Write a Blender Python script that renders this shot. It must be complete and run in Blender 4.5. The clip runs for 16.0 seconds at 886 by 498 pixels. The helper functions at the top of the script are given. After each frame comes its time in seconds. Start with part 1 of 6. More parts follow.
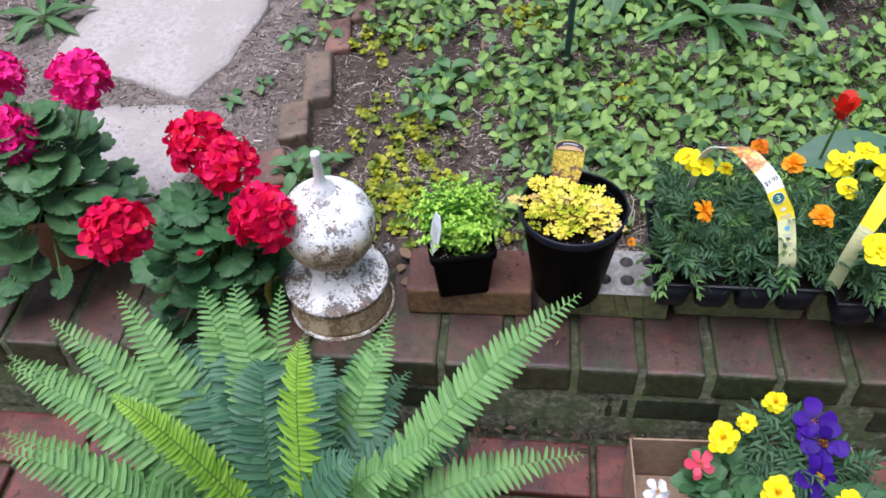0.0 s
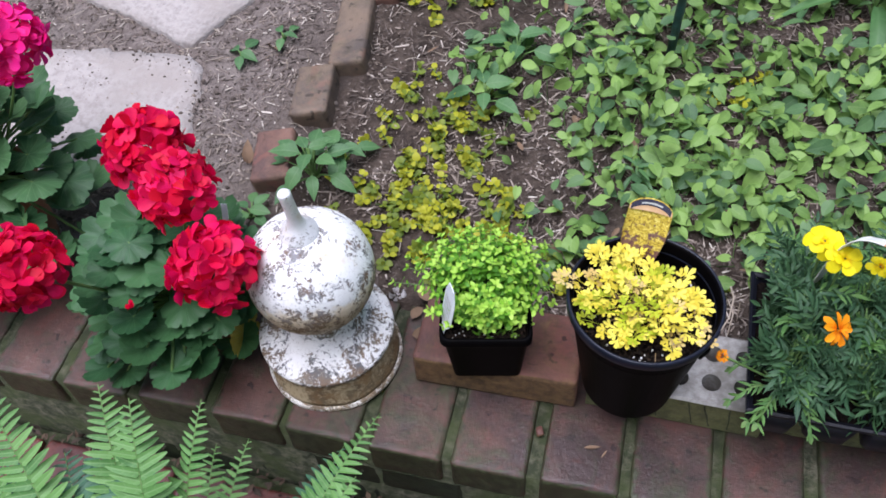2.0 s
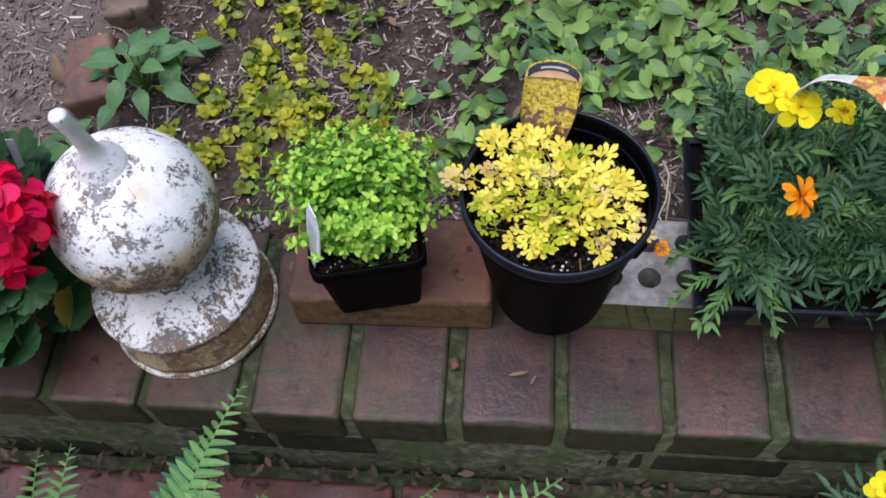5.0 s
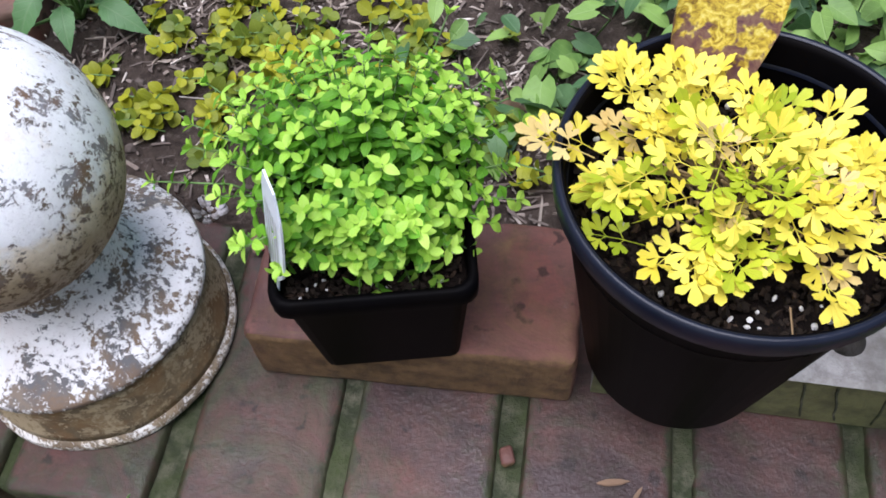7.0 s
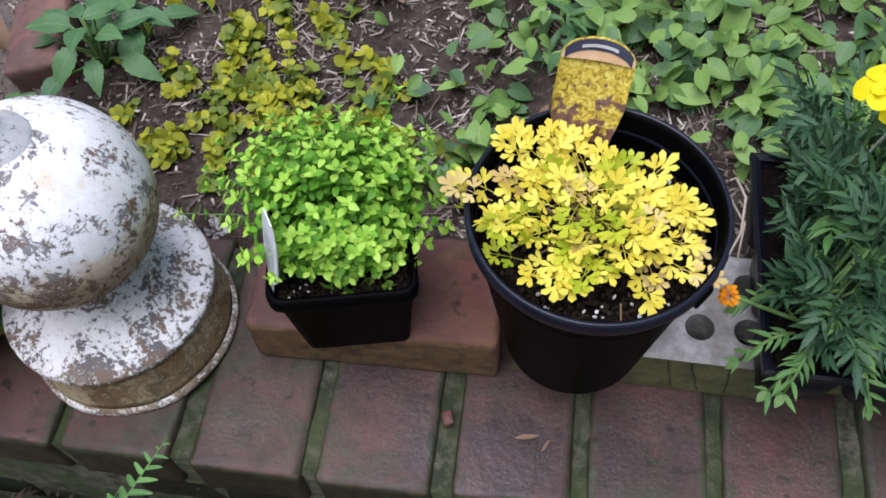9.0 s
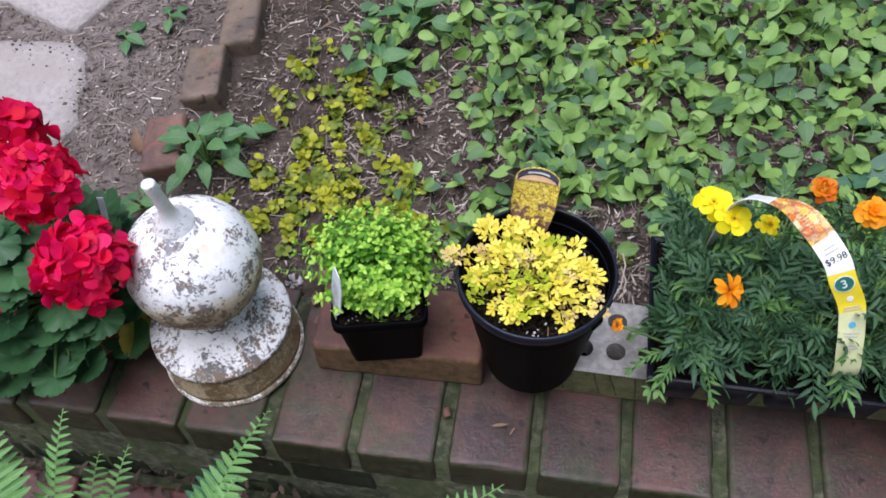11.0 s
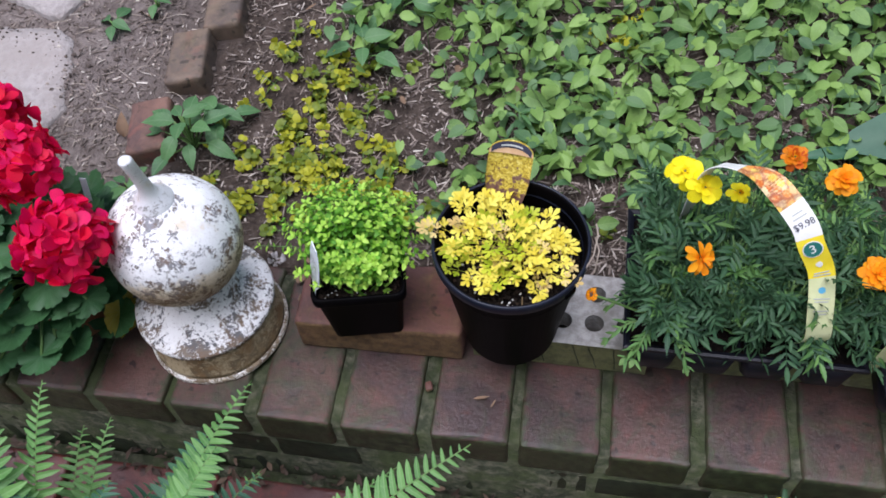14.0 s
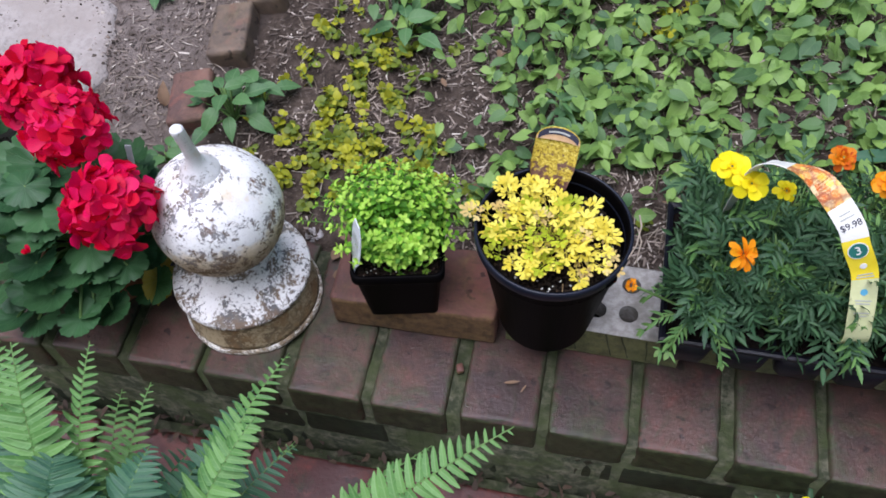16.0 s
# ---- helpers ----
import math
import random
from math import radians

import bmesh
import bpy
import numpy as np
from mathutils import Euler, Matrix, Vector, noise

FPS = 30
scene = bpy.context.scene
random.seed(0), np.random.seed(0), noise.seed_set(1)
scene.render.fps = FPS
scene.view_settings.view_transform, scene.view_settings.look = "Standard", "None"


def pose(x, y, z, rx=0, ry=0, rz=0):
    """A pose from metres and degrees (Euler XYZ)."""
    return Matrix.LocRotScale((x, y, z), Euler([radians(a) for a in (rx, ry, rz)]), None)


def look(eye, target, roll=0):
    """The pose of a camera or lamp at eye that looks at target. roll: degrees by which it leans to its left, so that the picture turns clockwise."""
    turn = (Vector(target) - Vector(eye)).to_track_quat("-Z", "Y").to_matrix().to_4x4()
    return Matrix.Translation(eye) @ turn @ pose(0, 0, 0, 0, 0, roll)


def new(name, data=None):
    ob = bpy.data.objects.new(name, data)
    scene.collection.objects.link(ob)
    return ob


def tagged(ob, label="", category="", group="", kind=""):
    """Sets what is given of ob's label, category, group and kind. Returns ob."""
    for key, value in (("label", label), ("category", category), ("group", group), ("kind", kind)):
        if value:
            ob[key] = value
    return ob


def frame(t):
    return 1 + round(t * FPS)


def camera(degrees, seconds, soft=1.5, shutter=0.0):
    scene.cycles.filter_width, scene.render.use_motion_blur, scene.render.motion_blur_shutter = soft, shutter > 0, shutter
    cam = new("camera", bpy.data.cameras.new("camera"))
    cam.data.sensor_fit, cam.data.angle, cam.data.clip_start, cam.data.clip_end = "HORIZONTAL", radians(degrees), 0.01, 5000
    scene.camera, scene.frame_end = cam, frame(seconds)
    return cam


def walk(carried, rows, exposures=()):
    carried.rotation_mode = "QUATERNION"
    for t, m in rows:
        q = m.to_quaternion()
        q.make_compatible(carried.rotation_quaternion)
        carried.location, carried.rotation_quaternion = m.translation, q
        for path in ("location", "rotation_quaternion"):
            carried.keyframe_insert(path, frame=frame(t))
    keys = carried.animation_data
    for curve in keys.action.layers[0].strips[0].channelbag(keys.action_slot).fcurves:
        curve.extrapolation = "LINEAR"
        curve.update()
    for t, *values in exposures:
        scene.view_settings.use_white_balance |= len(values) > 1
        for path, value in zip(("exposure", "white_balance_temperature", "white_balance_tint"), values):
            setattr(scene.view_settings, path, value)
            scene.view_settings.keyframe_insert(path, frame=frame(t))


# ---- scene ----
cam = camera(54.3, 16.0, 1.7)
PATH = [
    (0, (0.025, -0.753, 1.037), (-0.165, 0.618, -0.406), -3.6),
    (0.5, (0.033, -0.637, 1.009), (-0.191, 0.692, -0.469), -3.9),
    (1, (0.068, -0.509, 0.989), (-0.313, 0.716, -0.546), -6.0),
    (1.5, (0.088, -0.436, 0.97), (-0.352, 0.784, -0.553), -5.3),
    (2, (0.049, -0.372, 0.915), (-0.327, 0.779, -0.676), -5.5),
    (2.5, (-0.01, -0.272, 0.848), (-0.275, 0.824, -0.805), -5.2),
    (3, (-0.018, -0.248, 0.812), (-0.191, 0.782, -0.894), -4.0),
    (3.5, (-0.001, -0.253, 0.808), (-0.153, 0.804, -0.883), -3.5),
    (4, (0.031, -0.248, 0.798), (-0.105, 0.781, -0.912), -4.3),
    (4.5, (0.051, -0.251, 0.792), (-0.115, 0.752, -0.931), -5.5),
    (4.7, (0.062, -0.256, 0.785), (-0.107, 0.726, -0.95), -6.3),
    (6.8, (0.029, -0.108, 0.503), (-0.245, 0.913, -1.195), -8.2),
    (7, (0.015, -0.097, 0.493), (-0.225, 0.909, -1.219), -6.0),
    (7.5, (0.022, -0.091, 0.502), (-0.195, 0.957, -1.188), -5.1),
    (8, (0.041, -0.083, 0.501), (-0.16, 0.921, -1.217), -4.9),
    (8.2, (0.038, -0.087, 0.511), (-0.143, 0.917, -1.209), -4.0),
    (10.3, (0.105, -0.31, 0.852), (-0.163, 0.771, -0.81), -5.0),
    (10.5, (0.108, -0.318, 0.871), (-0.147, 0.79, -0.775), -4.5),
    (11, (0.107, -0.337, 0.887), (-0.157, 0.792, -0.743), -4.9),
    (11.5, (0.105, -0.353, 0.894), (-0.163, 0.798, -0.719), -4.8),
    (12, (0.117, -0.368, 0.9), (-0.139, 0.783, -0.716), -5.4),
    (12.5, (0.117, -0.381, 0.9), (-0.148, 0.764, -0.718), -5.3),
    (13, (0.124, -0.37, 0.896), (-0.137, 0.764, -0.73), -5.1),
    (13.5, (0.131, -0.358, 0.888), (-0.133, 0.767, -0.744), -6.2),
    (14, (0.137, -0.353, 0.884), (-0.135, 0.758, -0.757), -6.2),
    (14.5, (0.137, -0.344, 0.875), (-0.11, 0.742, -0.786), -5.3),
    (15, (0.126, -0.338, 0.88), (-0.112, 0.751, -0.781), -4.7),
    (15.5, (0.114, -0.341, 0.88), (-0.131, 0.755, -0.775), -3.8),
    (16, (0.11, -0.362, 0.887), (-0.186, 0.716, -0.772), -4.7),
]
walk(cam, [(t, look(e, g, r)) for t, e, g, r in PATH], [(0.0, 0.57), (1.0, 0.57), (1.5, 0.49), (2.0, 0.47), (2.5, 0.32), (3.5, 0.06), (4.7, 0.12), (7.0, 0.56), (7.5, 0.53), (8.0, 0.20), (8.2, 0.22), (10.3, 0.30), (11.0, 0.34), (13.0, 0.32), (14.5, 0.27), (16.0, 0.29)])
SKY, SUN = 0.068, 4.55

# ---------- world, sun ----------
world = bpy.data.worlds.new("sky")
scene.world = world
world.use_nodes = True
wn = world.node_tree
sky = wn.nodes.new("ShaderNodeTexSky")
sky.sky_type = 'NISHITA'
sky.sun_disc = False
sky.sun_elevation = radians(48)
sky.sun_rotation = radians(200)
sky.air_density, sky.dust_density = 1.0, 1.0
wn.nodes["Background"].inputs["Strength"].default_value = SKY
wn.links.new(sky.outputs[0], wn.nodes["Background"].inputs["Color"])
sun = new("sun", bpy.data.lights.new("sun", 'SUN'))
sun.data.energy, sun.data.angle, sun.data.color = SUN, radians(54), (0.850, 0.850, 1.0)
sun.matrix_world = look((-0.7, -0.55, 5.0), (0, 0, 0))


# ---------- material helpers ----------
class Nodes:
    """Short writing for node trees."""
    def __init__(self, name):
        self.m = bpy.data.materials.new(name)
        self.m.use_nodes = True
        self.t = self.m.node_tree
        self.b = self.t.nodes["Principled BSDF"]
        self.out = self.t.nodes["Material Output"]

    def n(self, kind, **ins):
        nd = self.t.nodes.new("ShaderNode" + kind)
        for k, v in ins.items():
            self.put(nd.inputs[int(k[1:]) if k[0] == "i" and k[1:].isdigit() else k.replace("_", " ")], v)
        return nd

    def put(self, sock, v):
        if isinstance(v, bpy.types.NodeSocket):
            self.t.links.new(v, sock)
        elif isinstance(v, (tuple, list)) and len(v) == 3 and sock.type == 'RGBA':
            sock.default_value = (*v, 1)
        else:
            sock.default_value = v

    def math(self, op, a, b=0.0, c=0.0):
        nd = self.t.nodes.new("ShaderNodeMath")
        nd.operation = op
        for s, v in zip(nd.inputs, (a, b, c)):
            self.put(s, v)
        return nd.outputs[0]

    def coord(self, what="Object"):
        return self.t.nodes.new("ShaderNodeTexCoord").outputs[what]

    def noise(self, scale, detail=4.0, rough=0.6, vec=None, dist=0.0):
        nd = self.n("TexNoise", Scale=scale, Detail=detail, Roughness=rough, Distortion=dist)
        self.put(nd.inputs["Vector"], vec if vec is not None else self.coord())
        return nd.outputs["Fac"]

    def ramp(self, fac, stops):
        nd = self.t.nodes.new("ShaderNodeValToRGB")
        el = nd.color_ramp.elements
        while len(el) < len(stops):
            el.new(0.5)
        for e, (p, c) in zip(el, stops):
            e.position = p
            e.color = (*c, 1) if isinstance(c, (tuple, list)) else (c, c, c, 1)
        self.put(nd.inputs[0], fac)
        return nd.outputs[0]

    def mix(self, fac, a, b, mode='MIX'):
        nd = self.t.nodes.new("ShaderNodeMix")
        nd.data_type, nd.blend_type = 'RGBA', mode
        self.put(nd.inputs[0], fac)
        self.put(nd.inputs[6], a)
        self.put(nd.inputs[7], b)
        return nd.outputs[2]

    def bump(self, height, strength=0.4, dist=0.004):
        nd = self.n("Bump", Strength=strength, Distance=dist, Height=height)
        self.put(self.b.inputs["Normal"], nd.outputs[0])
        return nd.outputs[0]

    def done(self, colour, rough=0.6, **more):
        self.put(self.b.inputs["Base Color"], colour)
        self.put(self.b.inputs["Roughness"], rough)
        for k, v in more.items():
            self.put(self.b.inputs[k.replace("_", " ")], v)
        return self.m


def brick_material(name, c1, c2, moss, moss_amount, front_moss=0.0, rough=0.75, joint=0.0):
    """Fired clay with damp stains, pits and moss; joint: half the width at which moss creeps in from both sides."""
    k = Nodes(name)
    co = k.n("NewGeometry").outputs["Position"]
    rnd = k.n("ObjectInfo").outputs["Random"]
    big = k.noise(9.0, 5.0, 0.65, co)
    mid = k.noise(38.0, 6.0, 0.72, co, 0.3)
    fine = k.noise(190.0, 5.0, 0.75, co)
    base = k.mix(k.math('ADD', k.math('MULTIPLY', rnd, 0.55), k.math('MULTIPLY', big, 0.45)), c1, c2)
    base = k.mix(k.ramp(mid, [(0.34, 0.5), (0.48, 0.0)]), base, tuple(v * 0.60 for v in c1))
    base = k.mix(k.ramp(fine, [(0.28, 0.5), (0.38, 0.0)]), base, tuple(v * 0.45 for v in c1))
    base = k.mix(k.ramp(fine, [(0.60, 0.0), (0.76, 0.3)]), base, tuple(min(1.0, v * 1.5 + 0.03) for v in c2))
    pale = k.ramp(k.noise(52.0, 6.0, 0.75, co), [(0.60, 0.0), (0.72, 0.4)])
    base = k.mix(pale, base, (0.27, 0.20, 0.17))
    amount = k.ramp(k.noise(11.0, 9.0, 0.72, co, 0.8), [(0.62 - moss_amount * 0.3, 0.0), (0.76 - moss_amount * 0.3, 0.8)])
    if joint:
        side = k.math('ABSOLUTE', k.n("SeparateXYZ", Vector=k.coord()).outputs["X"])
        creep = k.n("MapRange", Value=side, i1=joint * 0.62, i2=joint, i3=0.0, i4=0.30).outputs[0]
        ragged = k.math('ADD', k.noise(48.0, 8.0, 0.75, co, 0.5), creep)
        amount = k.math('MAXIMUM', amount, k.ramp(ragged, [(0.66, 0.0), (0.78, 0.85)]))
    film = k.ramp(k.noise(34.0, 8.0, 0.8, co, 0.4), [(0.60 - moss_amount * 0.3, 0.0), (0.80 - moss_amount * 0.3, 0.55)])
    amount = k.math('MAXIMUM', amount, k.math('MULTIPLY', film, k.ramp(big, [(0.38, 0.35), (0.58, 1.0)])))
    damp = k.ramp(k.noise(7.0, 7.0, 0.7, co, 0.6), [(0.42, 0.9), (0.58, 0.0)])
    base = k.mix(damp, base, tuple(v * q for v, q in zip(c1, (0.50, 0.55, 0.66))))
    wine = k.ramp(k.noise(23.0, 5.0, 0.7, co, 0.5), [(0.56, 0.0), (0.68, 0.5)])
    base = k.mix(wine, base, tuple(v * q for v, q in zip(c2, (1.15, 0.80, 0.82))))
    pits = k.ramp(k.noise(62.0, 3.0, 0.5, co), [(0.32, 0.85), (0.38, 0.0)])
    base = k.mix(pits, base, tuple(v * 0.22 for v in c1))
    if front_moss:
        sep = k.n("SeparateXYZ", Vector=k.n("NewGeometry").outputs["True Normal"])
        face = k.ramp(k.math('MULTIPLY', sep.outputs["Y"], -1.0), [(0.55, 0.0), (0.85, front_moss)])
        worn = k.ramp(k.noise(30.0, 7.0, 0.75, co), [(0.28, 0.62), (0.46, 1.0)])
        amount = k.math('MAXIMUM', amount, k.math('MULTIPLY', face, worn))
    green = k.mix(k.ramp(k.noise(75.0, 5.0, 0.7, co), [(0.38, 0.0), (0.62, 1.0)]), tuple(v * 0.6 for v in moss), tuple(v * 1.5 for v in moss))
    col = k.mix(amount, base, green)
    h = k.math('ADD', k.math('MULTIPLY', mid, 1.4), k.math('ADD', fine, k.math('MULTIPLY', amount, 0.5)))
    k.bump(h, 0.35, 0.003)
    return k.done(col, k.ramp(big, [(0.35, rough - 0.25), (0.6, rough + 0.08)]))


def leaf_material(name, dark, light, vein, rough=0.5, side=9.0, blotch=0.25, trans=0.25, vein_power=0.55, bump=0.35):
    """A leaf: tints vary from leaf to leaf, a midrib and side veins run in its own coordinates."""
    k = Nodes(name)
    geo = k.n("NewGeometry")
    rnd = k.math('FRACT', k.math('ADD', geo.outputs["Random Per Island"], k.n("ObjectInfo").outputs["Random"]))
    sep = k.n("SeparateXYZ", Vector=k.coord("UV"))
    u, v = sep.outputs["X"], k.math('ABSOLUTE', k.math('SUBTRACT', sep.outputs["Y"], 0.5))
    rib = k.ramp(v, [(0.0, 1.0), (0.035, 0.0)])
    lines = k.math('SINE', k.math('MULTIPLY', k.math('SUBTRACT', u, k.math('MULTIPLY', v, 0.9)), side * 6.283))
    ribs = k.math('MAXIMUM', rib, k.math('MULTIPLY', k.ramp(lines, [(0.82, 0.0), (1.0, 1.0)]), 0.45))
    spots = k.noise(70.0, 3.0, 0.6, geo.outputs["Position"])
    col = k.mix(rnd, dark, light)
    col = k.mix(k.ramp(spots, [(0.35, 0.0), (0.7, blotch)]), col, tuple(c * 1.5 for c in light))
    col = k.mix(k.math('MULTIPLY', ribs, vein_power), col, vein)
    nrm = k.bump(k.math('SUBTRACT', spots, k.math('MULTIPLY', ribs, 0.6)), bump, 0.0012)
    k.done(col, rough, Specular_IOR_Level=0.35)
    tr = k.n("BsdfTranslucent", Color=k.mix(0.5, col, light), Normal=nrm)
    mx = k.n("MixShader", i0=trans, i1=k.b.outputs[0], i2=tr.outputs[0])
    k.t.links.new(mx.outputs[0], k.out.inputs[0])
    return k.m


def petal_material(name, c1, c2, throat=None, rough=0.55, trans=0.3):
    k = Nodes(name)
    geo = k.n("NewGeometry")
    rnd = k.math('FRACT', k.math('ADD', geo.outputs["Random Per Island"], k.n("ObjectInfo").outputs["Random"]))
    sep = k.n("SeparateXYZ", Vector=k.coord("UV"))
    col = k.mix(rnd, c1, c2)
    streak = k.noise(14.0, 3.0, 0.6, k.coord("UV"))
    col = k.mix(k.ramp(streak, [(0.4, 0.0), (0.75, 0.3)]), col, tuple(c * 0.6 for c in c1))
    if throat:
        col = k.mix(k.ramp(sep.outputs["X"], [(0.12, 1.0), (0.45, 0.0)]), col, throat)
    nrm = k.bump(streak, 0.3, 0.001)
    k.done(col, rough, Specular_IOR_Level=0.25)
    tr = k.n("BsdfTranslucent", Color=col, Normal=nrm)
    mx = k.n("MixShader", i0=trans, i1=k.b.outputs[0], i2=tr.outputs[0])
    k.t.links.new(mx.outputs[0], k.out.inputs[0])
    return k.m


def speckled(name, c1, c2, scale, rough=0.8, lo=0.4, hi=0.6, bump=0.4, dist=0.003, c3=None, scale3=8.0, spec=0.4):
    k = Nodes(name)
    co = k.n("NewGeometry").outputs["Position"]
    f = k.noise(scale, 5.0, 0.7, co)
    col = k.mix(k.ramp(f, [(lo, 0.0), (hi, 1.0)]), c1, c2)
    if c3:
        col = k.mix(k.ramp(k.noise(scale3, 4.0, 0.65, co), [(0.42, 0.0), (0.62, 0.9)]), col, c3)
    k.bump(f, bump, dist)
    return k.done(col, rough, Specular_IOR_Level=spec)


def island(name, stops, rough=0.85, bump_scale=120.0, spec=0.5):
    k = Nodes(name)
    geo = k.n("NewGeometry")
    f = k.noise(bump_scale, 3.0, 0.6, geo.outputs["Position"])
    col = k.ramp(geo.outputs["Random Per Island"], stops)
    col = k.mix(k.math('MULTIPLY', f, 0.5), col, (0.05, 0.04, 0.03))
    k.bump(f, 0.4, 0.001)
    return k.done(col, rough, Specular_IOR_Level=spec)


def chipped(name, paint, under1, under2, cover, scale, rust=(0.16, 0.075, 0.03), rust_amount=0.3, worn=None, fine=0.0):
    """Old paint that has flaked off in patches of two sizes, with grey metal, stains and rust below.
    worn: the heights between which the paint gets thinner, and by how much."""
    k = Nodes(name)
    co = k.coord()
    a = k.noise(scale, 6.0, 0.65, co, 0.5)
    b = k.noise(scale * 3.6, 8.0, 0.78, co, 0.6)
    f = k.math('ADD', k.math('MULTIPLY', a, 0.42), k.math('MULTIPLY', b, 0.58))
    f = k.math('ADD', f, k.math('MULTIPLY', k.math('SUBTRACT', k.noise(scale * 0.36, 4.0, 0.6, co), 0.5), 0.40))
    f = k.math('ADD', f, k.math('MULTIPLY', k.math('SUBTRACT', k.noise(scale * 6.5, 4.0, 0.7, co, 0.4), 0.5), fine))
    dirt_shade = k.noise(scale * 0.45, 5.0, 0.65, co)
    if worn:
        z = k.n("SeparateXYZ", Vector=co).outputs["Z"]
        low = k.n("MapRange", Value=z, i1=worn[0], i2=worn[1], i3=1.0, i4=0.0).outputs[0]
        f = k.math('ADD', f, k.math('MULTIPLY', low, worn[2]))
        dirt_shade = k.math('ADD', dirt_shade, k.math('MULTIPLY', low, worn[3]))
    flake = k.ramp(f, [(cover - 0.010, 1.0), (cover + 0.010, 0.0)])
    bare = k.mix(k.ramp(k.noise(scale * 1.3, 4.0, 0.6, co), [(0.42, 0.0), (0.58, 1.0)]), under1, under2)
    bare = k.mix(k.ramp(k.noise(scale * 0.7, 5.0, 0.7, co), [(0.5, 0.0), (0.62, rust_amount)]), bare, rust)
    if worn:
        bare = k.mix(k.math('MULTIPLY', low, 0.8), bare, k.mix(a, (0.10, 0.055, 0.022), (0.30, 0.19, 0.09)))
    tint = k.ramp(dirt_shade, [(0.40, paint), (0.58, tuple(p * q for p, q in zip(paint, (0.90, 0.89, 0.88)))), (0.72, tuple(p * q for p, q in zip(paint, (0.80, 0.69, 0.52)))), (0.9, tuple(p * q for p, q in zip(paint, (0.52, 0.40, 0.25))))])
    grime = k.ramp(k.noise(scale * 9.0, 4.0, 0.7, co), [(0.56, 0.0), (0.72, 0.35)])
    tint = k.mix(grime, tint, under2)
    col = k.mix(flake, bare, tint)
    k.bump(k.math('ADD', k.math('MULTIPLY', flake, 0.8), k.math('MULTIPLY', b, 0.5)), 0.6, 0.0012)
    return k.done(col, k.ramp(flake, [(0.0, 0.85), (1.0, 0.55)]))


def photo_print(name):
    """A printed picture of yellow foliage: leaf-sized flecks of yellow and ochre with a few purple patches."""
    k = Nodes(name)
    co = k.coord()
    fleck = k.noise(240.0, 3.0, 0.65, co, 1.2)
    col = k.ramp(fleck, [(0.32, (0.18, 0.095, 0.025)), (0.42, (0.46, 0.31, 0.04)), (0.53, (0.70, 0.53, 0.07)), (0.67, (0.84, 0.72, 0.22))])
    z = k.n("SeparateXYZ", Vector=co).outputs["Z"]
    low = k.n("MapRange", Value=z, i1=0.014, i2=0.042, i3=0.17, i4=-0.03).outputs[0]
    purple = k.ramp(k.math('ADD', k.noise(95.0, 3.0, 0.6, co), low), [(0.60, 0.0), (0.66, 0.9)])
    col = k.mix(purple, col, k.mix(fleck, (0.06, 0.02, 0.045), (0.22, 0.09, 0.11)))
    return k.done(col, 0.4)


def flower_print(name):
    """A printed picture of flower heads: round patches of orange, yellow, rust and cream."""
    k = Nodes(name)
    co = k.coord()
    cell = k.n("TexVoronoi", Vector=co)
    cell.inputs["Scale"].default_value = 130.0
    pick = k.n("SeparateXYZ", Vector=cell.outputs["Color"]).outputs["X"]
    col = k.ramp(pick, [(0.18, (0.62, 0.16, 0.03)), (0.34, (0.85, 0.30, 0.06)), (0.50, (0.92, 0.66, 0.08)), (0.66, (0.50, 0.13, 0.04)), (0.82, (0.86, 0.72, 0.42)), (0.95, (0.88, 0.38, 0.10))])
    col = k.mix(k.ramp(cell.outputs["Distance"], [(0.40, 0.0), (0.62, 0.7)]), col, (0.30, 0.10, 0.05))
    col = k.mix(k.ramp(k.noise(420.0, 3.0, 0.6, co), [(0.50, 0.0), (0.64, 0.45)]), col, (0.93, 0.70, 0.30))
    return k.done(col, 0.4)


def soil_material(name):
    """Dark crumbly bed soil that turns to paler trodden earth along the path."""
    k = Nodes(name)
    co = k.n("NewGeometry").outputs["Position"]
    fine = k.noise(150.0, 6.0, 0.75, co)
    mid = k.noise(34.0, 6.0, 0.7, co, 0.4)
    x = k.n("SeparateXYZ", Vector=co).outputs["X"]
    path = k.n("MapRange", Value=k.math('ADD', x, k.math('MULTIPLY', mid, 0.25)), i1=-0.38, i2=-0.25, i3=1.0, i4=0.0).outputs[0]
    path = k.math('MULTIPLY', path, k.n("MapRange", Value=k.math('ADD', x, k.math('MULTIPLY', k.noise(1.5, 4.0, 0.6, co), 2.0)), i1=-1.6, i2=-0.6, i3=0.0, i4=1.0).outputs[0])
    bed = k.mix(k.ramp(mid, [(0.36, 0.0), (0.62, 1.0)]), (0.044, 0.032, 0.025), (0.130, 0.098, 0.078))
    worn = k.mix(k.ramp(mid, [(0.34, 0.0), (0.60, 1.0)]), (0.165, 0.130, 0.113), (0.335, 0.280, 0.250))
    col = k.mix(path, bed, worn)
    col = k.mix(k.ramp(fine, [(0.30, 0.75), (0.46, 0.0)]), col, (0.028, 0.020, 0.016))
    col = k.mix(k.ramp(fine, [(0.56, 0.0), (0.70, 0.6)]), col, (0.33, 0.275, 0.235))
    k.bump(k.math('ADD', mid, fine), 1.0, 0.009)
    return k.done(col, 0.95, Specular_IOR_Level=0.2)


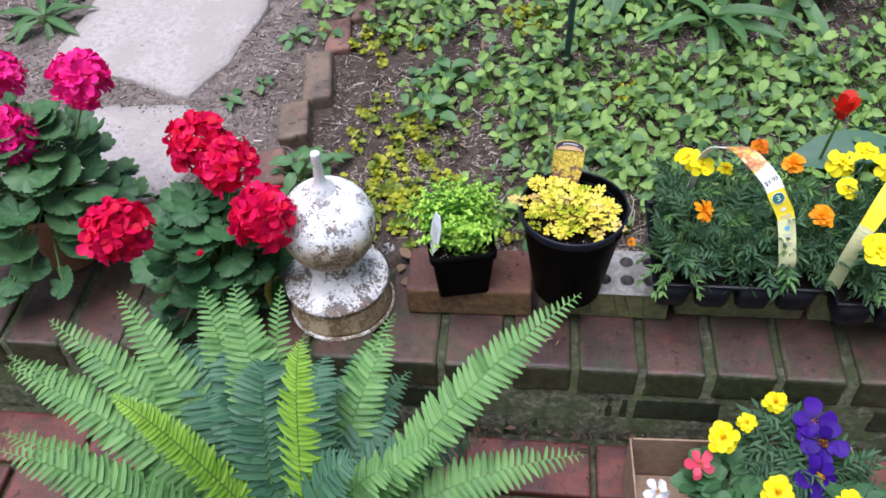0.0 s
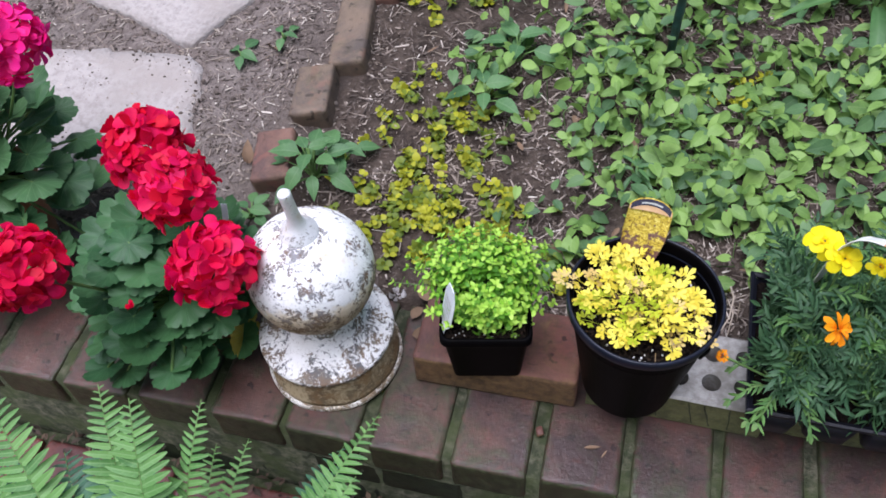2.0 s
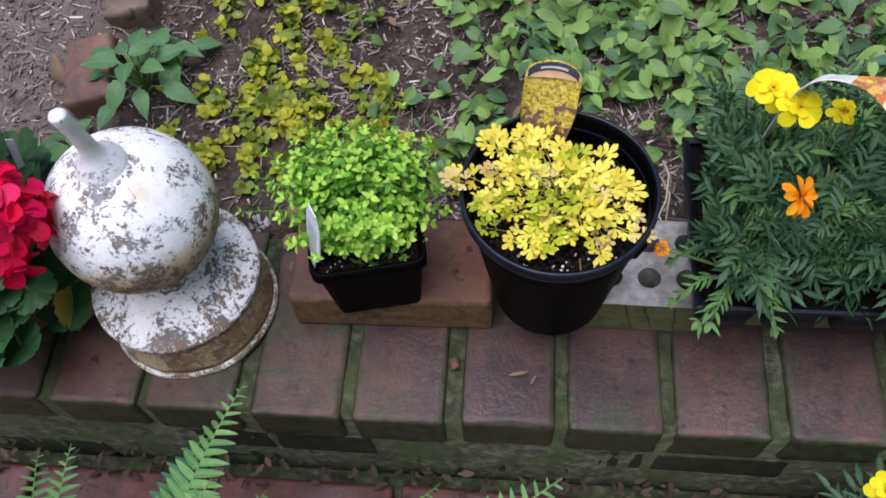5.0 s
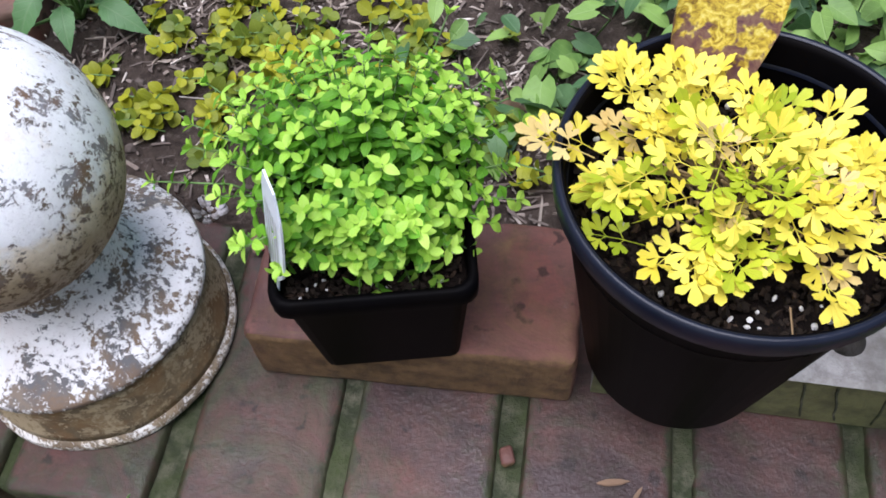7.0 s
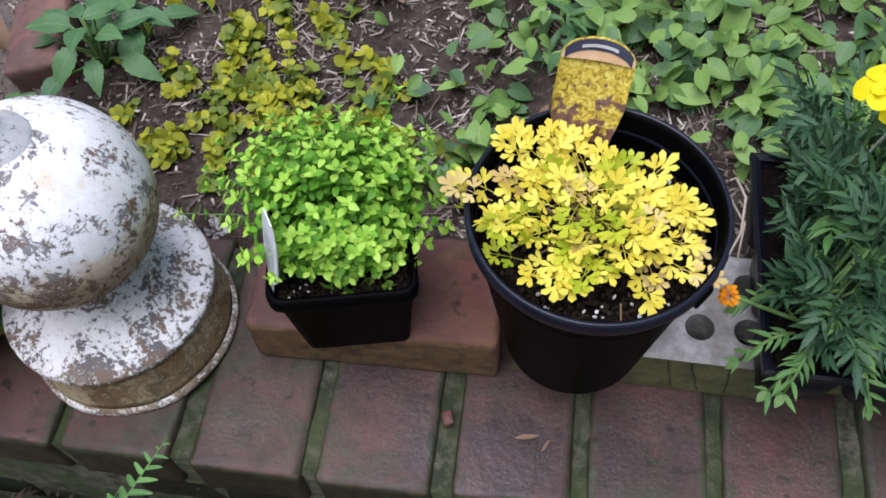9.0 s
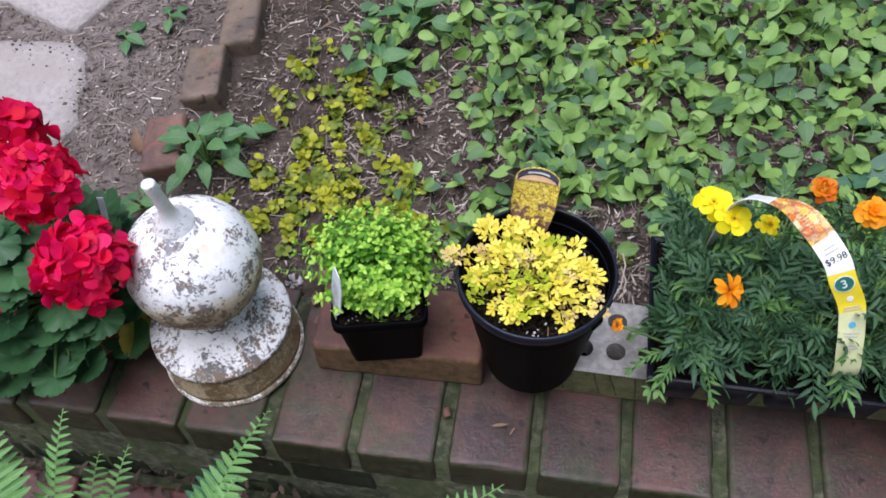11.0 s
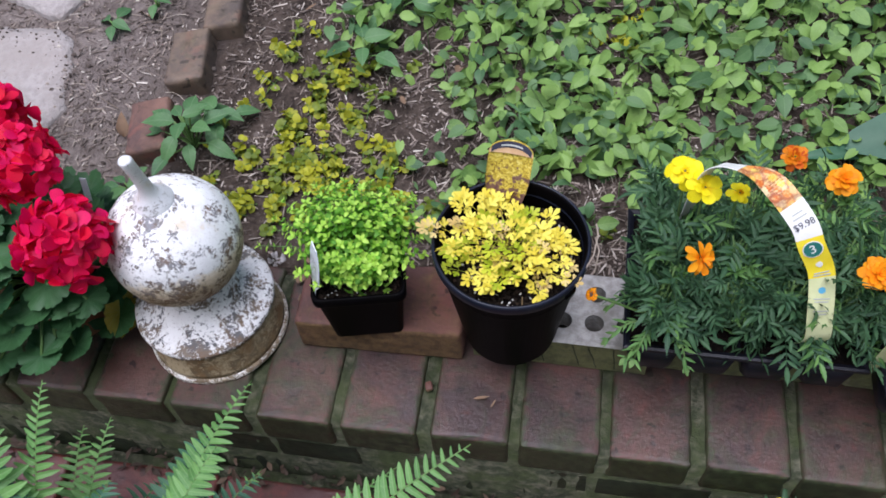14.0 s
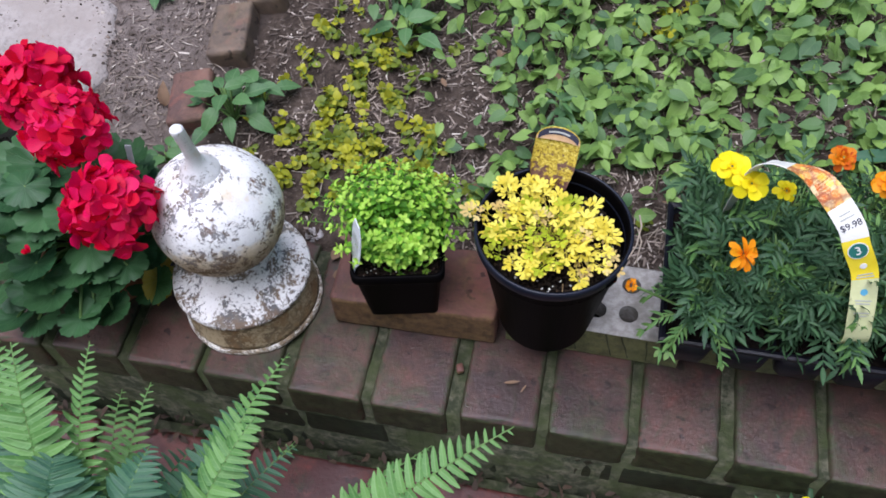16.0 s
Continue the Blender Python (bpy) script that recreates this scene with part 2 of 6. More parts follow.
MOSS, MOSS_DARK = (0.045, 0.055, 0.018), (0.030, 0.034, 0.016)
M = {
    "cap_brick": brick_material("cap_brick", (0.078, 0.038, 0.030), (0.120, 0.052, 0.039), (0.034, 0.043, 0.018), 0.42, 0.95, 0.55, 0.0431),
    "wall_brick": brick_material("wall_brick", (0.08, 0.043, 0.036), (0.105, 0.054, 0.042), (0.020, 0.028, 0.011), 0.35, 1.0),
    "paver": brick_material("paver", (0.125, 0.034, 0.026), (0.175, 0.050, 0.036), MOSS_DARK, 0.30, 0.0, 0.6),
    "loose_brick": brick_material("loose_brick", (0.150, 0.062, 0.046), (0.190, 0.080, 0.058), (0.125, 0.075, 0.030), 0.25, 0.85),
    "mossy_brick": brick_material("mossy_brick", (0.21, 0.18, 0.115), (0.18, 0.155, 0.09), (0.095, 0.098, 0.036), 0.4, 0.85),
    "edging_red": brick_material("edging_red", (0.18, 0.095, 0.070), (0.24, 0.12, 0.085), (0.10, 0.075, 0.045), 0.2),
    "edging_brown": brick_material("edging_brown", (0.165, 0.115, 0.082), (0.19, 0.135, 0.092), (0.085, 0.070, 0.040), 0.35),
    "cored": speckled("cored", (0.30, 0.28, 0.26), (0.46, 0.44, 0.415), 110.0, 0.85, 0.36, 0.58, 0.7, 0.003, (0.22, 0.205, 0.18), 34.0),
    "mortar": speckled("mortar", (0.030, 0.036, 0.018), (0.145, 0.135, 0.092), 75.0, 0.95, 0.44, 0.70, 0.9, 0.005, (0.042, 0.055, 0.018), 16.0),
    "stone": speckled("stone", (0.27, 0.24, 0.222), (0.44, 0.395, 0.37), 90.0, 0.9, 0.26, 0.56, 0.9, 0.005, (0.36, 0.315, 0.285), 9.0),
    "soil": soil_material("soil"),
    "potting": speckled("potting", (0.004, 0.003, 0.0024), (0.014, 0.009, 0.007), 160.0, 0.95, 0.4, 0.6, 1.0, 0.006, None, 8.0, 0.12),
    "potting_crumb": island("potting_crumb", [(0.0, (0.006, 0.004, 0.003)), (0.6, (0.012, 0.008, 0.006)), (0.93, (0.030, 0.018, 0.012)), (1.0, (0.08, 0.05, 0.035))], 0.95, 300.0, 0.12),
    "wet_litter": island("wet_litter", [(0.0, (0.030, 0.018, 0.012)), (0.6, (0.075, 0.045, 0.028)), (1.0, (0.16, 0.10, 0.06))]),
    "chips": island("chips", [(0.0, (0.10, 0.076, 0.062)), (0.28, (0.24, 0.19, 0.16)), (0.5, (0.15, 0.115, 0.096)), (0.7, (0.34, 0.27, 0.22)), (0.88, (0.50, 0.42, 0.35)), (1.0, (0.78, 0.70, 0.61))]),
    "crumbs": island("crumbs", [(0.0, (0.045, 0.034, 0.028)), (0.5, (0.11, 0.085, 0.070)), (0.85, (0.17, 0.135, 0.115)), (1.0, (0.36, 0.30, 0.26))], 0.95, 200.0),
    "straw": island("straw", [(0.0, (0.22, 0.165, 0.12)), (0.5, (0.42, 0.34, 0.26)), (1.0, (0.62, 0.54, 0.44))]),
    "perlite": island("perlite", [(0.0, (0.72, 0.70, 0.67)), (1.0, (0.95, 0.94, 0.92))], 0.8, 300.0),
    "plastic": speckled("plastic", (0.0012, 0.0011, 0.0015), (0.0024, 0.0022, 0.0028), 30.0, 0.5, 0.35, 0.7, 0.12, 0.001, (0.0034, 0.0028, 0.0026), 12.0, 0.03),
    # black plastic whose blue tint puts the rim's sky reflection into the colour
    "rim_sheen_plastic": speckled("rim_sheen_plastic", (0.006, 0.008, 0.016), (0.010, 0.013, 0.024), 40.0, 0.35, 0.35, 0.7, 0.1, 0.001, None, 8.0, 0.3),
    "tray_plastic": speckled("tray_plastic", (0.004, 0.004, 0.007), (0.008, 0.008, 0.013), 40.0, 0.35, 0.35, 0.7, 0.1, 0.001, None, 8.0, 0.25),
    "terracotta": speckled("terracotta", (0.28, 0.13, 0.075), (0.36, 0.17, 0.10), 40.0, 0.85),
    "white_label": speckled("white_label", (0.70, 0.74, 0.78), (0.80, 0.83, 0.86), 30.0, 0.4),
    "strap_white": speckled("strap_white", (0.80, 0.79, 0.74), (0.86, 0.85, 0.80), 20.0, 0.35),
    "strap_yellow": speckled("strap_yellow", (0.85, 0.66, 0.03), (0.90, 0.74, 0.06), 20.0, 0.35),
    "strap_pale": speckled("strap_pale", (0.60, 0.62, 0.32), (0.70, 0.72, 0.42), 20.0, 0.35),
    "strap_photo": flower_print("strap_photo"),
    "ink": speckled("ink", (0.035, 0.035, 0.06), (0.05, 0.05, 0.08), 20.0, 0.5),
    "ink_green": speckled("ink_green", (0.02, 0.16, 0.13), (0.03, 0.20, 0.16), 20.0, 0.5),
    "ink_blue": speckled("ink_blue", (0.10, 0.40, 0.60), (0.14, 0.46, 0.66), 20.0, 0.5),
    "ink_grey": speckled("ink_grey", (0.45, 0.46, 0.42), (0.52, 0.52, 0.48), 20.0, 0.5),
    "tag_photo": photo_print("tag_photo"),
    "tag_band": speckled("tag_band", (0.62, 0.38, 0.20), (0.70, 0.46, 0.26), 60.0, 0.4),
    "stake": speckled("stake", (0.055, 0.13, 0.20), (0.085, 0.18, 0.26), 60.0, 0.45, 0.4, 0.6, 0.2, 0.001, (0.05, 0.07, 0.09), 25.0),
    "cardboard": speckled("cardboard", (0.25, 0.165, 0.11), (0.32, 0.22, 0.15), 60.0, 0.85),
    "dead_leaf": island("dead_leaf", [(0.0, (0.13, 0.070, 0.038)), (0.5, (0.22, 0.13, 0.075)), (1.0, (0.36, 0.25, 0.16))]),
    "snail": speckled("snail", (0.30, 0.27, 0.26), (0.55, 0.52, 0.52), 180.0, 0.4, 0.45, 0.55),
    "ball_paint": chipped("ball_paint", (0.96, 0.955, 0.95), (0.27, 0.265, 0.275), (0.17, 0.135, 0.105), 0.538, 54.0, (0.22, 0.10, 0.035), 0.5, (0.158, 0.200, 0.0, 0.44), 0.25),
    "disc_paint": chipped("disc_paint", (0.97, 0.95, 0.93), (0.17, 0.165, 0.165), (0.27, 0.215, 0.165), 0.505, 44.0, (0.26, 0.16, 0.09), 0.6, None, 0.45),
    "wall_paint": chipped("wall_paint", (0.50, 0.395, 0.240), (0.17, 0.125, 0.070), (0.33, 0.240, 0.130), 0.50, 44.0, (0.22, 0.12, 0.045), 0.7, None, 0.4),
    "rim_paint": chipped("rim_paint", (0.92, 0.88, 0.81), (0.19, 0.145, 0.095), (0.34, 0.26, 0.17), 0.495, 80.0, (0.2, 0.11, 0.05), 0.4, None, 0.3),
    "stem_paint": chipped("stem_paint", (0.80, 0.80, 0.80), (0.24, 0.23, 0.22), (0.34, 0.32, 0.29), 0.545, 70.0),
    "vine": leaf_material("vine", (0.090, 0.185, 0.045), (0.255, 0.410, 0.100), (0.32, 0.46, 0.16), 0.5, 5.0, 0.25, 0.25, 0.32),
    "vine_dark": leaf_material("vine_dark", (0.050, 0.120, 0.050), (0.125, 0.230, 0.085), (0.18, 0.29, 0.13), 0.5, 6.0, 0.25, 0.25, 0.32),
    "jenny": leaf_material("jenny", (0.140, 0.180, 0.012), (0.45, 0.44, 0.028), (0.48, 0.52, 0.10), 0.5, 4.0, 0.2, 0.25, 0.4),
    "jenny_shade": leaf_material("jenny_shade", (0.075, 0.125, 0.012), (0.210, 0.260, 0.028), (0.28, 0.34, 0.08), 0.5, 4.0, 0.2, 0.25, 0.4),
    "weed": leaf_material("weed", (0.055, 0.140, 0.055), (0.115, 0.240, 0.085), (0.18, 0.30, 0.14), 0.5, 6.0),
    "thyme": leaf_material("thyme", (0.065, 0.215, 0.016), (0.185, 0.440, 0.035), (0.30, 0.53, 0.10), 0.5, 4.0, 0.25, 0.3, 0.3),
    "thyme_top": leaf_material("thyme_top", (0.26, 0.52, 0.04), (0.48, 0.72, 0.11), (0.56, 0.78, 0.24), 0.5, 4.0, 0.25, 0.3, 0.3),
    "gold": leaf_material("gold", (0.70, 0.56, 0.040), (0.89, 0.79, 0.125), (0.88, 0.76, 0.24), 0.5, 4.0, 0.15, 0.25, 0.2),
    "gold_green": leaf_material("gold_green", (0.34, 0.46, 0.02), (0.60, 0.64, 0.05), (0.66, 0.66, 0.14), 0.5, 4.0, 0.2, 0.3, 0.2),
    "gold_pale": leaf_material("gold_pale", (0.62, 0.44, 0.14), (0.82, 0.66, 0.27), (0.7, 0.55, 0.3), 0.6, 4.0, 0.2, 0.3, 0.2),
    "geranium": leaf_material("geranium", (0.018, 0.070, 0.026), (0.056, 0.145, 0.052), (0.085, 0.18, 0.08), 0.5, 4.0, 0.3, 0.15),
    "geranium_pale": leaf_material("geranium_pale", (0.030, 0.095, 0.036), (0.085, 0.185, 0.068), (0.15, 0.26, 0.13), 0.5, 4.0, 0.3, 0.15),
    "geranium_old": leaf_material("geranium_old", (0.45, 0.34, 0.05), (0.55, 0.45, 0.10), (0.5, 0.45, 0.2), 0.6, 4.0),
    "marigold_leaf": leaf_material("marigold_leaf", (0.019, 0.062, 0.030), (0.060, 0.138, 0.056), (0.095, 0.175, 0.085), 0.5, 4.0),
    "marigold_light": leaf_material("marigold_light", (0.06, 0.165, 0.045), (0.14, 0.28, 0.07), (0.16, 0.29, 0.10), 0.5, 4.0),
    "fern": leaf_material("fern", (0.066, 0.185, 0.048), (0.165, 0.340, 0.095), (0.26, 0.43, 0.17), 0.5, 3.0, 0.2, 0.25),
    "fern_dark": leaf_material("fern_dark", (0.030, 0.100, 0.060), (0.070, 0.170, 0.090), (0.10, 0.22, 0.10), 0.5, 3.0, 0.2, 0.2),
    "fern_young": leaf_material("fern_young", (0.18, 0.38, 0.03), (0.30, 0.52, 0.06), (0.36, 0.55, 0.12), 0.5, 3.0, 0.2, 0.3),
    "hosta": leaf_material("hosta", (0.045, 0.12, 0.040), (0.09, 0.20, 0.065), (0.13, 0.25, 0.10), 0.45, 5.0),
    "tulip_leaf": leaf_material("tulip_leaf", (0.045, 0.13, 0.075), (0.07, 0.17, 0.095), (0.1, 0.2, 0.12), 0.45, 2.0),
    "stalk": speckled("stalk", (0.10, 0.19, 0.05), (0.15, 0.25, 0.08), 60.0, 0.6),
    "stalk_brown": speckled("stalk_brown", (0.20, 0.13, 0.06), (0.30, 0.20, 0.10), 60.0, 0.7),
    "red": petal_material("red", (0.68, 0.001, 0.026), (0.84, 0.006, 0.13)),
    "magenta": petal_material("magenta", (0.86, 0.008, 0.20), (0.94, 0.028, 0.34)),
    "orange": petal_material("orange", (0.98, 0.30, 0.006), (1.0, 0.42, 0.012), (0.85, 0.20, 0.0)),
    "yellow": petal_material("yellow", (0.97, 0.80, 0.008), (0.98, 0.86, 0.02), (0.85, 0.58, 0.0)),
    "bicolour": petal_material("bicolour", (0.62, 0.10, 0.006), (0.85, 0.30, 0.01), (0.95, 0.55, 0.02)),
    "purple": petal_material("purple", (0.030, 0.004, 0.20), (0.065, 0.008, 0.30), (0.008, 0.0, 0.03)),
    "pink": petal_material("pink", (0.72, 0.06, 0.12), (0.78, 0.12, 0.18)),
    "white_petal": petal_material("white_petal", (0.75, 0.75, 0.75), (0.82, 0.82, 0.80)),
    "tulip_red": petal_material("tulip_red", (0.60, 0.012, 0.008), (0.70, 0.03, 0.012)),
    "eye": petal_material("eye", (0.80, 0.36, 0.0), (0.88, 0.48, 0.01)),
}

# ---------- geometry helpers ----------
rng = np.random.default_rng(7)


def thing(name, label, category, at=(0, 0, 0), rz=0.0, group="", kind=""):
    ob = new(name)
    ob.matrix_world = pose(*at, 0, 0, rz)
    return tagged(ob, label, category, group, kind)


def link(name, me, parent=None, label="", m=None):
    ob = new(name, me)
    if parent is not None:
        ob.parent = parent
    if m is not None:
        ob.matrix_local = m
    if label:
        ob["label"] = label
    return ob


def shade(me, smooth=True):
    me.polygons.foreach_set("use_smooth", [smooth] * len(me.polygons))
    return me


def bm_mesh(name, bm, material, smooth=True):
    me = bpy.data.meshes.new(name)
    bmesh.ops.recalc_face_normals(bm, faces=bm.faces)
    bm.to_mesh(me)
    bm.free()
    for mt in (material if isinstance(material, (list, tuple)) else [material]):
        me.materials.append(mt)
    return shade(me, smooth)


def part(name, bm, material, parent, label="", m=None, smooth=True):
    return link(name, bm_mesh(name, bm, material, smooth), parent, label, m)


class Cloud:
    """Gathers many transformed copies of small templates into one mesh."""
    def __init__(self):
        self.v, self.f, self.uv, self.mi, self.count = [], [], [], [], 0

    def add(self, tpl, m, mi=0):
        v, f, uv = tpl
        m = np.array(m)
        self.v.append(v @ m[:3, :3].T + m[:3, 3])
        self.f.extend([tuple(i + self.count for i in q) for q in f])
        self.uv.append(uv)
        self.mi.extend([mi] * len(f))
        self.count += len(v)

    def mesh(self, name, mats, smooth=True):
        me = bpy.data.meshes.new(name)
        v = np.concatenate(self.v)
        me.from_pydata(v.tolist(), [], self.f)
        for mt in (mats if isinstance(mats, (list, tuple)) else [mats]):
            me.materials.append(mt)
        uv = np.concatenate(self.uv)
        idx = np.empty(len(me.loops), dtype=np.int32)
        me.loops.foreach_get("vertex_index", idx)
        me.uv_layers.new(name="uv").data.foreach_set("uv", uv[idx].ravel().astype(np.float32))
        me.polygons.foreach_set("material_index", self.mi)
        me.update()
        return shade(me, smooth)


def tpl_mesh(name, tpl, mat):
    c = Cloud()
    c.add(tpl, np.eye(4))
    return c.mesh(name, mat)


def blade(stations, fold=0.25, droop=0.3, back=0.0, wave=0.0):
    """A leaf along +x from stations (x, half width): a left edge, a midrib and a right edge."""
    v, f, uv = [], [], []
    n = len(stations)
    for i, (x, w) in enumerate(stations):
        z = -droop * x * x
        bx = x - back * max(0.0, 1 - i / 2.0)
        wz = wave * math.sin(i * 2.1)
        v += [(bx, w, z + fold * w + wz), (x, 0, z), (bx, -w, z + fold * w - wz)]
        uv += [(bx, 0.5 + w), (x, 0.5), (bx, 0.5 - w)]
        if i:
            a, b = 3 * (i - 1), 3 * i
            f += [(a, a + 1, b + 1, b), (a + 1, a + 2, b + 2, b + 1)]
    return np.array(v), f, np.array(uv)


def round_leaf(rfun, n=36, rings=3, cup=0.15, ripple=0.0, lobes=7, centre=(0.35, 0.0)):
    """A leaf from a polar outline round its stalk, cupped and rippled."""
    v, uv, f = [(0, 0, 0)], [centre and (0.0, 0.5)], []
    for k in range(1, rings + 1):
        q = k / rings
        for i in range(n):
            a = 2 * math.pi * i / n
            r = rfun(a) * q
            z = cup * r * r * 2 + ripple * q * q * math.cos(a * lobes)
            v.append((r * math.cos(a), r * math.sin(a), z))
            uv.append((r, 0.5 + 0.5 * math.sin(a * lobes / 2.0) * q))
    for i in range(n):
        j = (i + 1) % n
        f.append((0, 1 + i, 1 + j))
        for k in range(rings - 1):
            a, b = 1 + k * n, 1 + (k + 1) * n
            f.append((a + i, b + i, b + j, a + j))
    return np.array(v), f, np.array(uv)


def merged(*items):
    """One template out of several, each with its matrix."""
    vs, fs, us, c = [], [], [], 0
    for (v, f, uv), m in items:
        m = np.array(m)
        vs.append(v @ m[:3, :3].T + m[:3, 3])
        fs += [tuple(i + c for i in q) for q in f]
        us.append(uv)
        c += len(v)
    return np.concatenate(vs), fs, np.concatenate(us)


def tube_tpl(pts, r0, r1, sides=5):
    v, f, uv = [], [], []
    pts = [Vector(p) for p in pts]
    for i, p in enumerate(pts):
        d = (pts[min(i + 1, len(pts) - 1)] - pts[max(i - 1, 0)]).normalized()
        q = d.to_track_quat('Z', 'Y')
        r = r0 + (r1 - r0) * i / max(1, len(pts) - 1)
        for s in range(sides):
            a = 2 * math.pi * s / sides
            v.append(tuple(p + q @ Vector((r * math.cos(a), r * math.sin(a), 0))))
            uv.append((i / len(pts), 0.62 + 0.2 * s / sides))
        if i:
            for s in range(sides):
                t = (s + 1) % sides
                f.append(((i - 1) * sides + s, (i - 1) * sides + t, i * sides + t, i * sides + s))
    f.append(tuple(range(len(v) - sides, len(v))))
    return np.array(v), f, np.array(uv)


def aim(at, direction, up=(0, 0, 1), size=1.0, roll=0.0):
    """A matrix that lays a template's +x along direction and its +z near up."""
    x = Vector(direction).normalized()
    z = Vector(up)
    y = z.cross(x)
    if y.length < 1e-5:
        y = Vector((0, 1, 0)).cross(x)
    y.normalize()
    z = x.cross(y)
    m = Matrix((x, y, z)).transposed().to_4x4()
    if roll:
        m = m @ Matrix.Rotation(roll, 4, 'X')
    return Matrix.Translation(at) @ m @ Matrix.Scale(size, 4)


def lathe(profile, seg=48, wobble=0.0):
    bm = bmesh.new()
    rows = []
    for r, z in profile:
        row = []
        for i in range(seg):
            a = 2 * math.pi * i / seg
            rr = r * (1 + wobble * noise.noise((math.cos(a) * 2, math.sin(a) * 2, z * 30)))
            row.append(bm.verts.new((rr * math.cos(a), rr * math.sin(a), z)))
        rows.append(row)
    for a, b in zip(rows, rows[1:]):
        for i in range(seg):
            j = (i + 1) % seg
            bm.faces.new((a[i], a[j], b[j], b[i]))
    for row in (rows[0], rows[-1]):
        if profile[rows.index(row)][0] > 1e-4:
            bm.faces.new(row)
    return bm


def brick_bm(lx, ly, lz, bevel=0.004, seg=2, jitter=0.0012, seed=0, cuts=0):
    """A box with rounded, worn and slightly uneven edges; cuts adds faces for chips and dents."""
    bm = bmesh.new()
    half = (lx / 2, ly / 2, lz / 2)
    axes = []
    for h in half:
        b = min(bevel, h * 0.6)
        inner = [-h + b + (2 * h - 2 * b) * k / (cuts + 1) for k in range(cuts + 2)]
        if cuts and 2 * h - 2 * b > 0.012:
            inner = [inner[0], inner[0] + 0.003] + inner[1:-1] + [inner[-1] - 0.003, inner[-1]]
        axes.append([-h] + ([-h + 0.35 * b] if seg > 1 else []) + inner + ([h - 0.35 * b] if seg > 1 else []) + [h])
    found = {}

    def vert(i, j, k):
        if (i, j, k) not in found:
            p = Vector((axes[0][i], axes[1][j], axes[2][k]))
            c = Vector([max(-(h - min(bevel, h * .6)), min(h - min(bevel, h * .6), v)) for h, v in zip(half, p)])
            n = p - c
            if n.length > 1e-9:
                n.normalize()
                edge = sum(abs(v) > 0.2 for v in n) > 1
                wear = noise.noise(p * 55 + Vector((seed * 5.3, seed, 1.7))) + 0.6 * noise.noise(p * 170 + Vector((seed, 3, seed * 2.1)))
                p = c + n * min(bevel, min(half) * .6) - n * jitter * (1.3 * max(0.0, wear) if edge else 0.45 * wear)
            found[i, j, k] = bm.verts.new(p)
        return found[i, j, k]
    for ax in range(3):
        u, w = [k for k in range(3) if k != ax]
        for end in (0, len(axes[ax]) - 1):
            for i in range(len(axes[u]) - 1):
                for j in range(len(axes[w]) - 1):
                    quad = []
                    for di, dj in ((0, 0), (1, 0), (1, 1), (0, 1)):
                        ijk = [0, 0, 0]
                        ijk[ax], ijk[u], ijk[w] = end, i + di, j + dj
                        quad.append(vert(*ijk))
                    bm.faces.new(quad)
    return bm


def brick_mesh(bm, mat, name="brick"):
    return bm_mesh(name, bm, mat)


def ground_z(x, y):
    s = max(0.0, y - 0.22)
    base = 0.105 * min(s, 1.1) + 0.01 * max(0.0, s - 1.1)
    if y > 3.0:
        return base
    p = Vector((x, y, 0.0))
    return base + 0.010 * noise.noise(p * 6) + 0.005 * noise.noise(p * 19) + 0.0025 * noise.noise(p * 55)


# ---------- ground ----------
def build_ground():
    xs = np.concatenate([[-60, -20, -6, -3, -2.0], np.arange(-1.5, 1.36, 0.016), [1.6, 2.2, 3, 6, 20, 60]])
    ys = np.concatenate([[-0.1, 0.18], np.arange(0.185, 1.5, 0.016), [1.6, 1.9, 2.5, 4, 8, 20, 60]])
    v = [(x, y, ground_z(x, y) if y > 0.2 else -0.06 if y > 0.183 else -0.24) for y in ys for x in xs]
    w = len(xs)
    f = [(j * w + i, j * w + i + 1, (j + 1) * w + i + 1, (j + 1) * w + i) for j in range(len(ys) - 1) for i in range(w - 1)]
    me = bpy.data.meshes.new("ground")
    me.from_pydata(v, [], f)
    me.materials.append(M["soil"])
    tagged(link("ground", shade(me)), "bare brown garden soil strewn with wood chips", "soil", kind="structure")


build_ground()


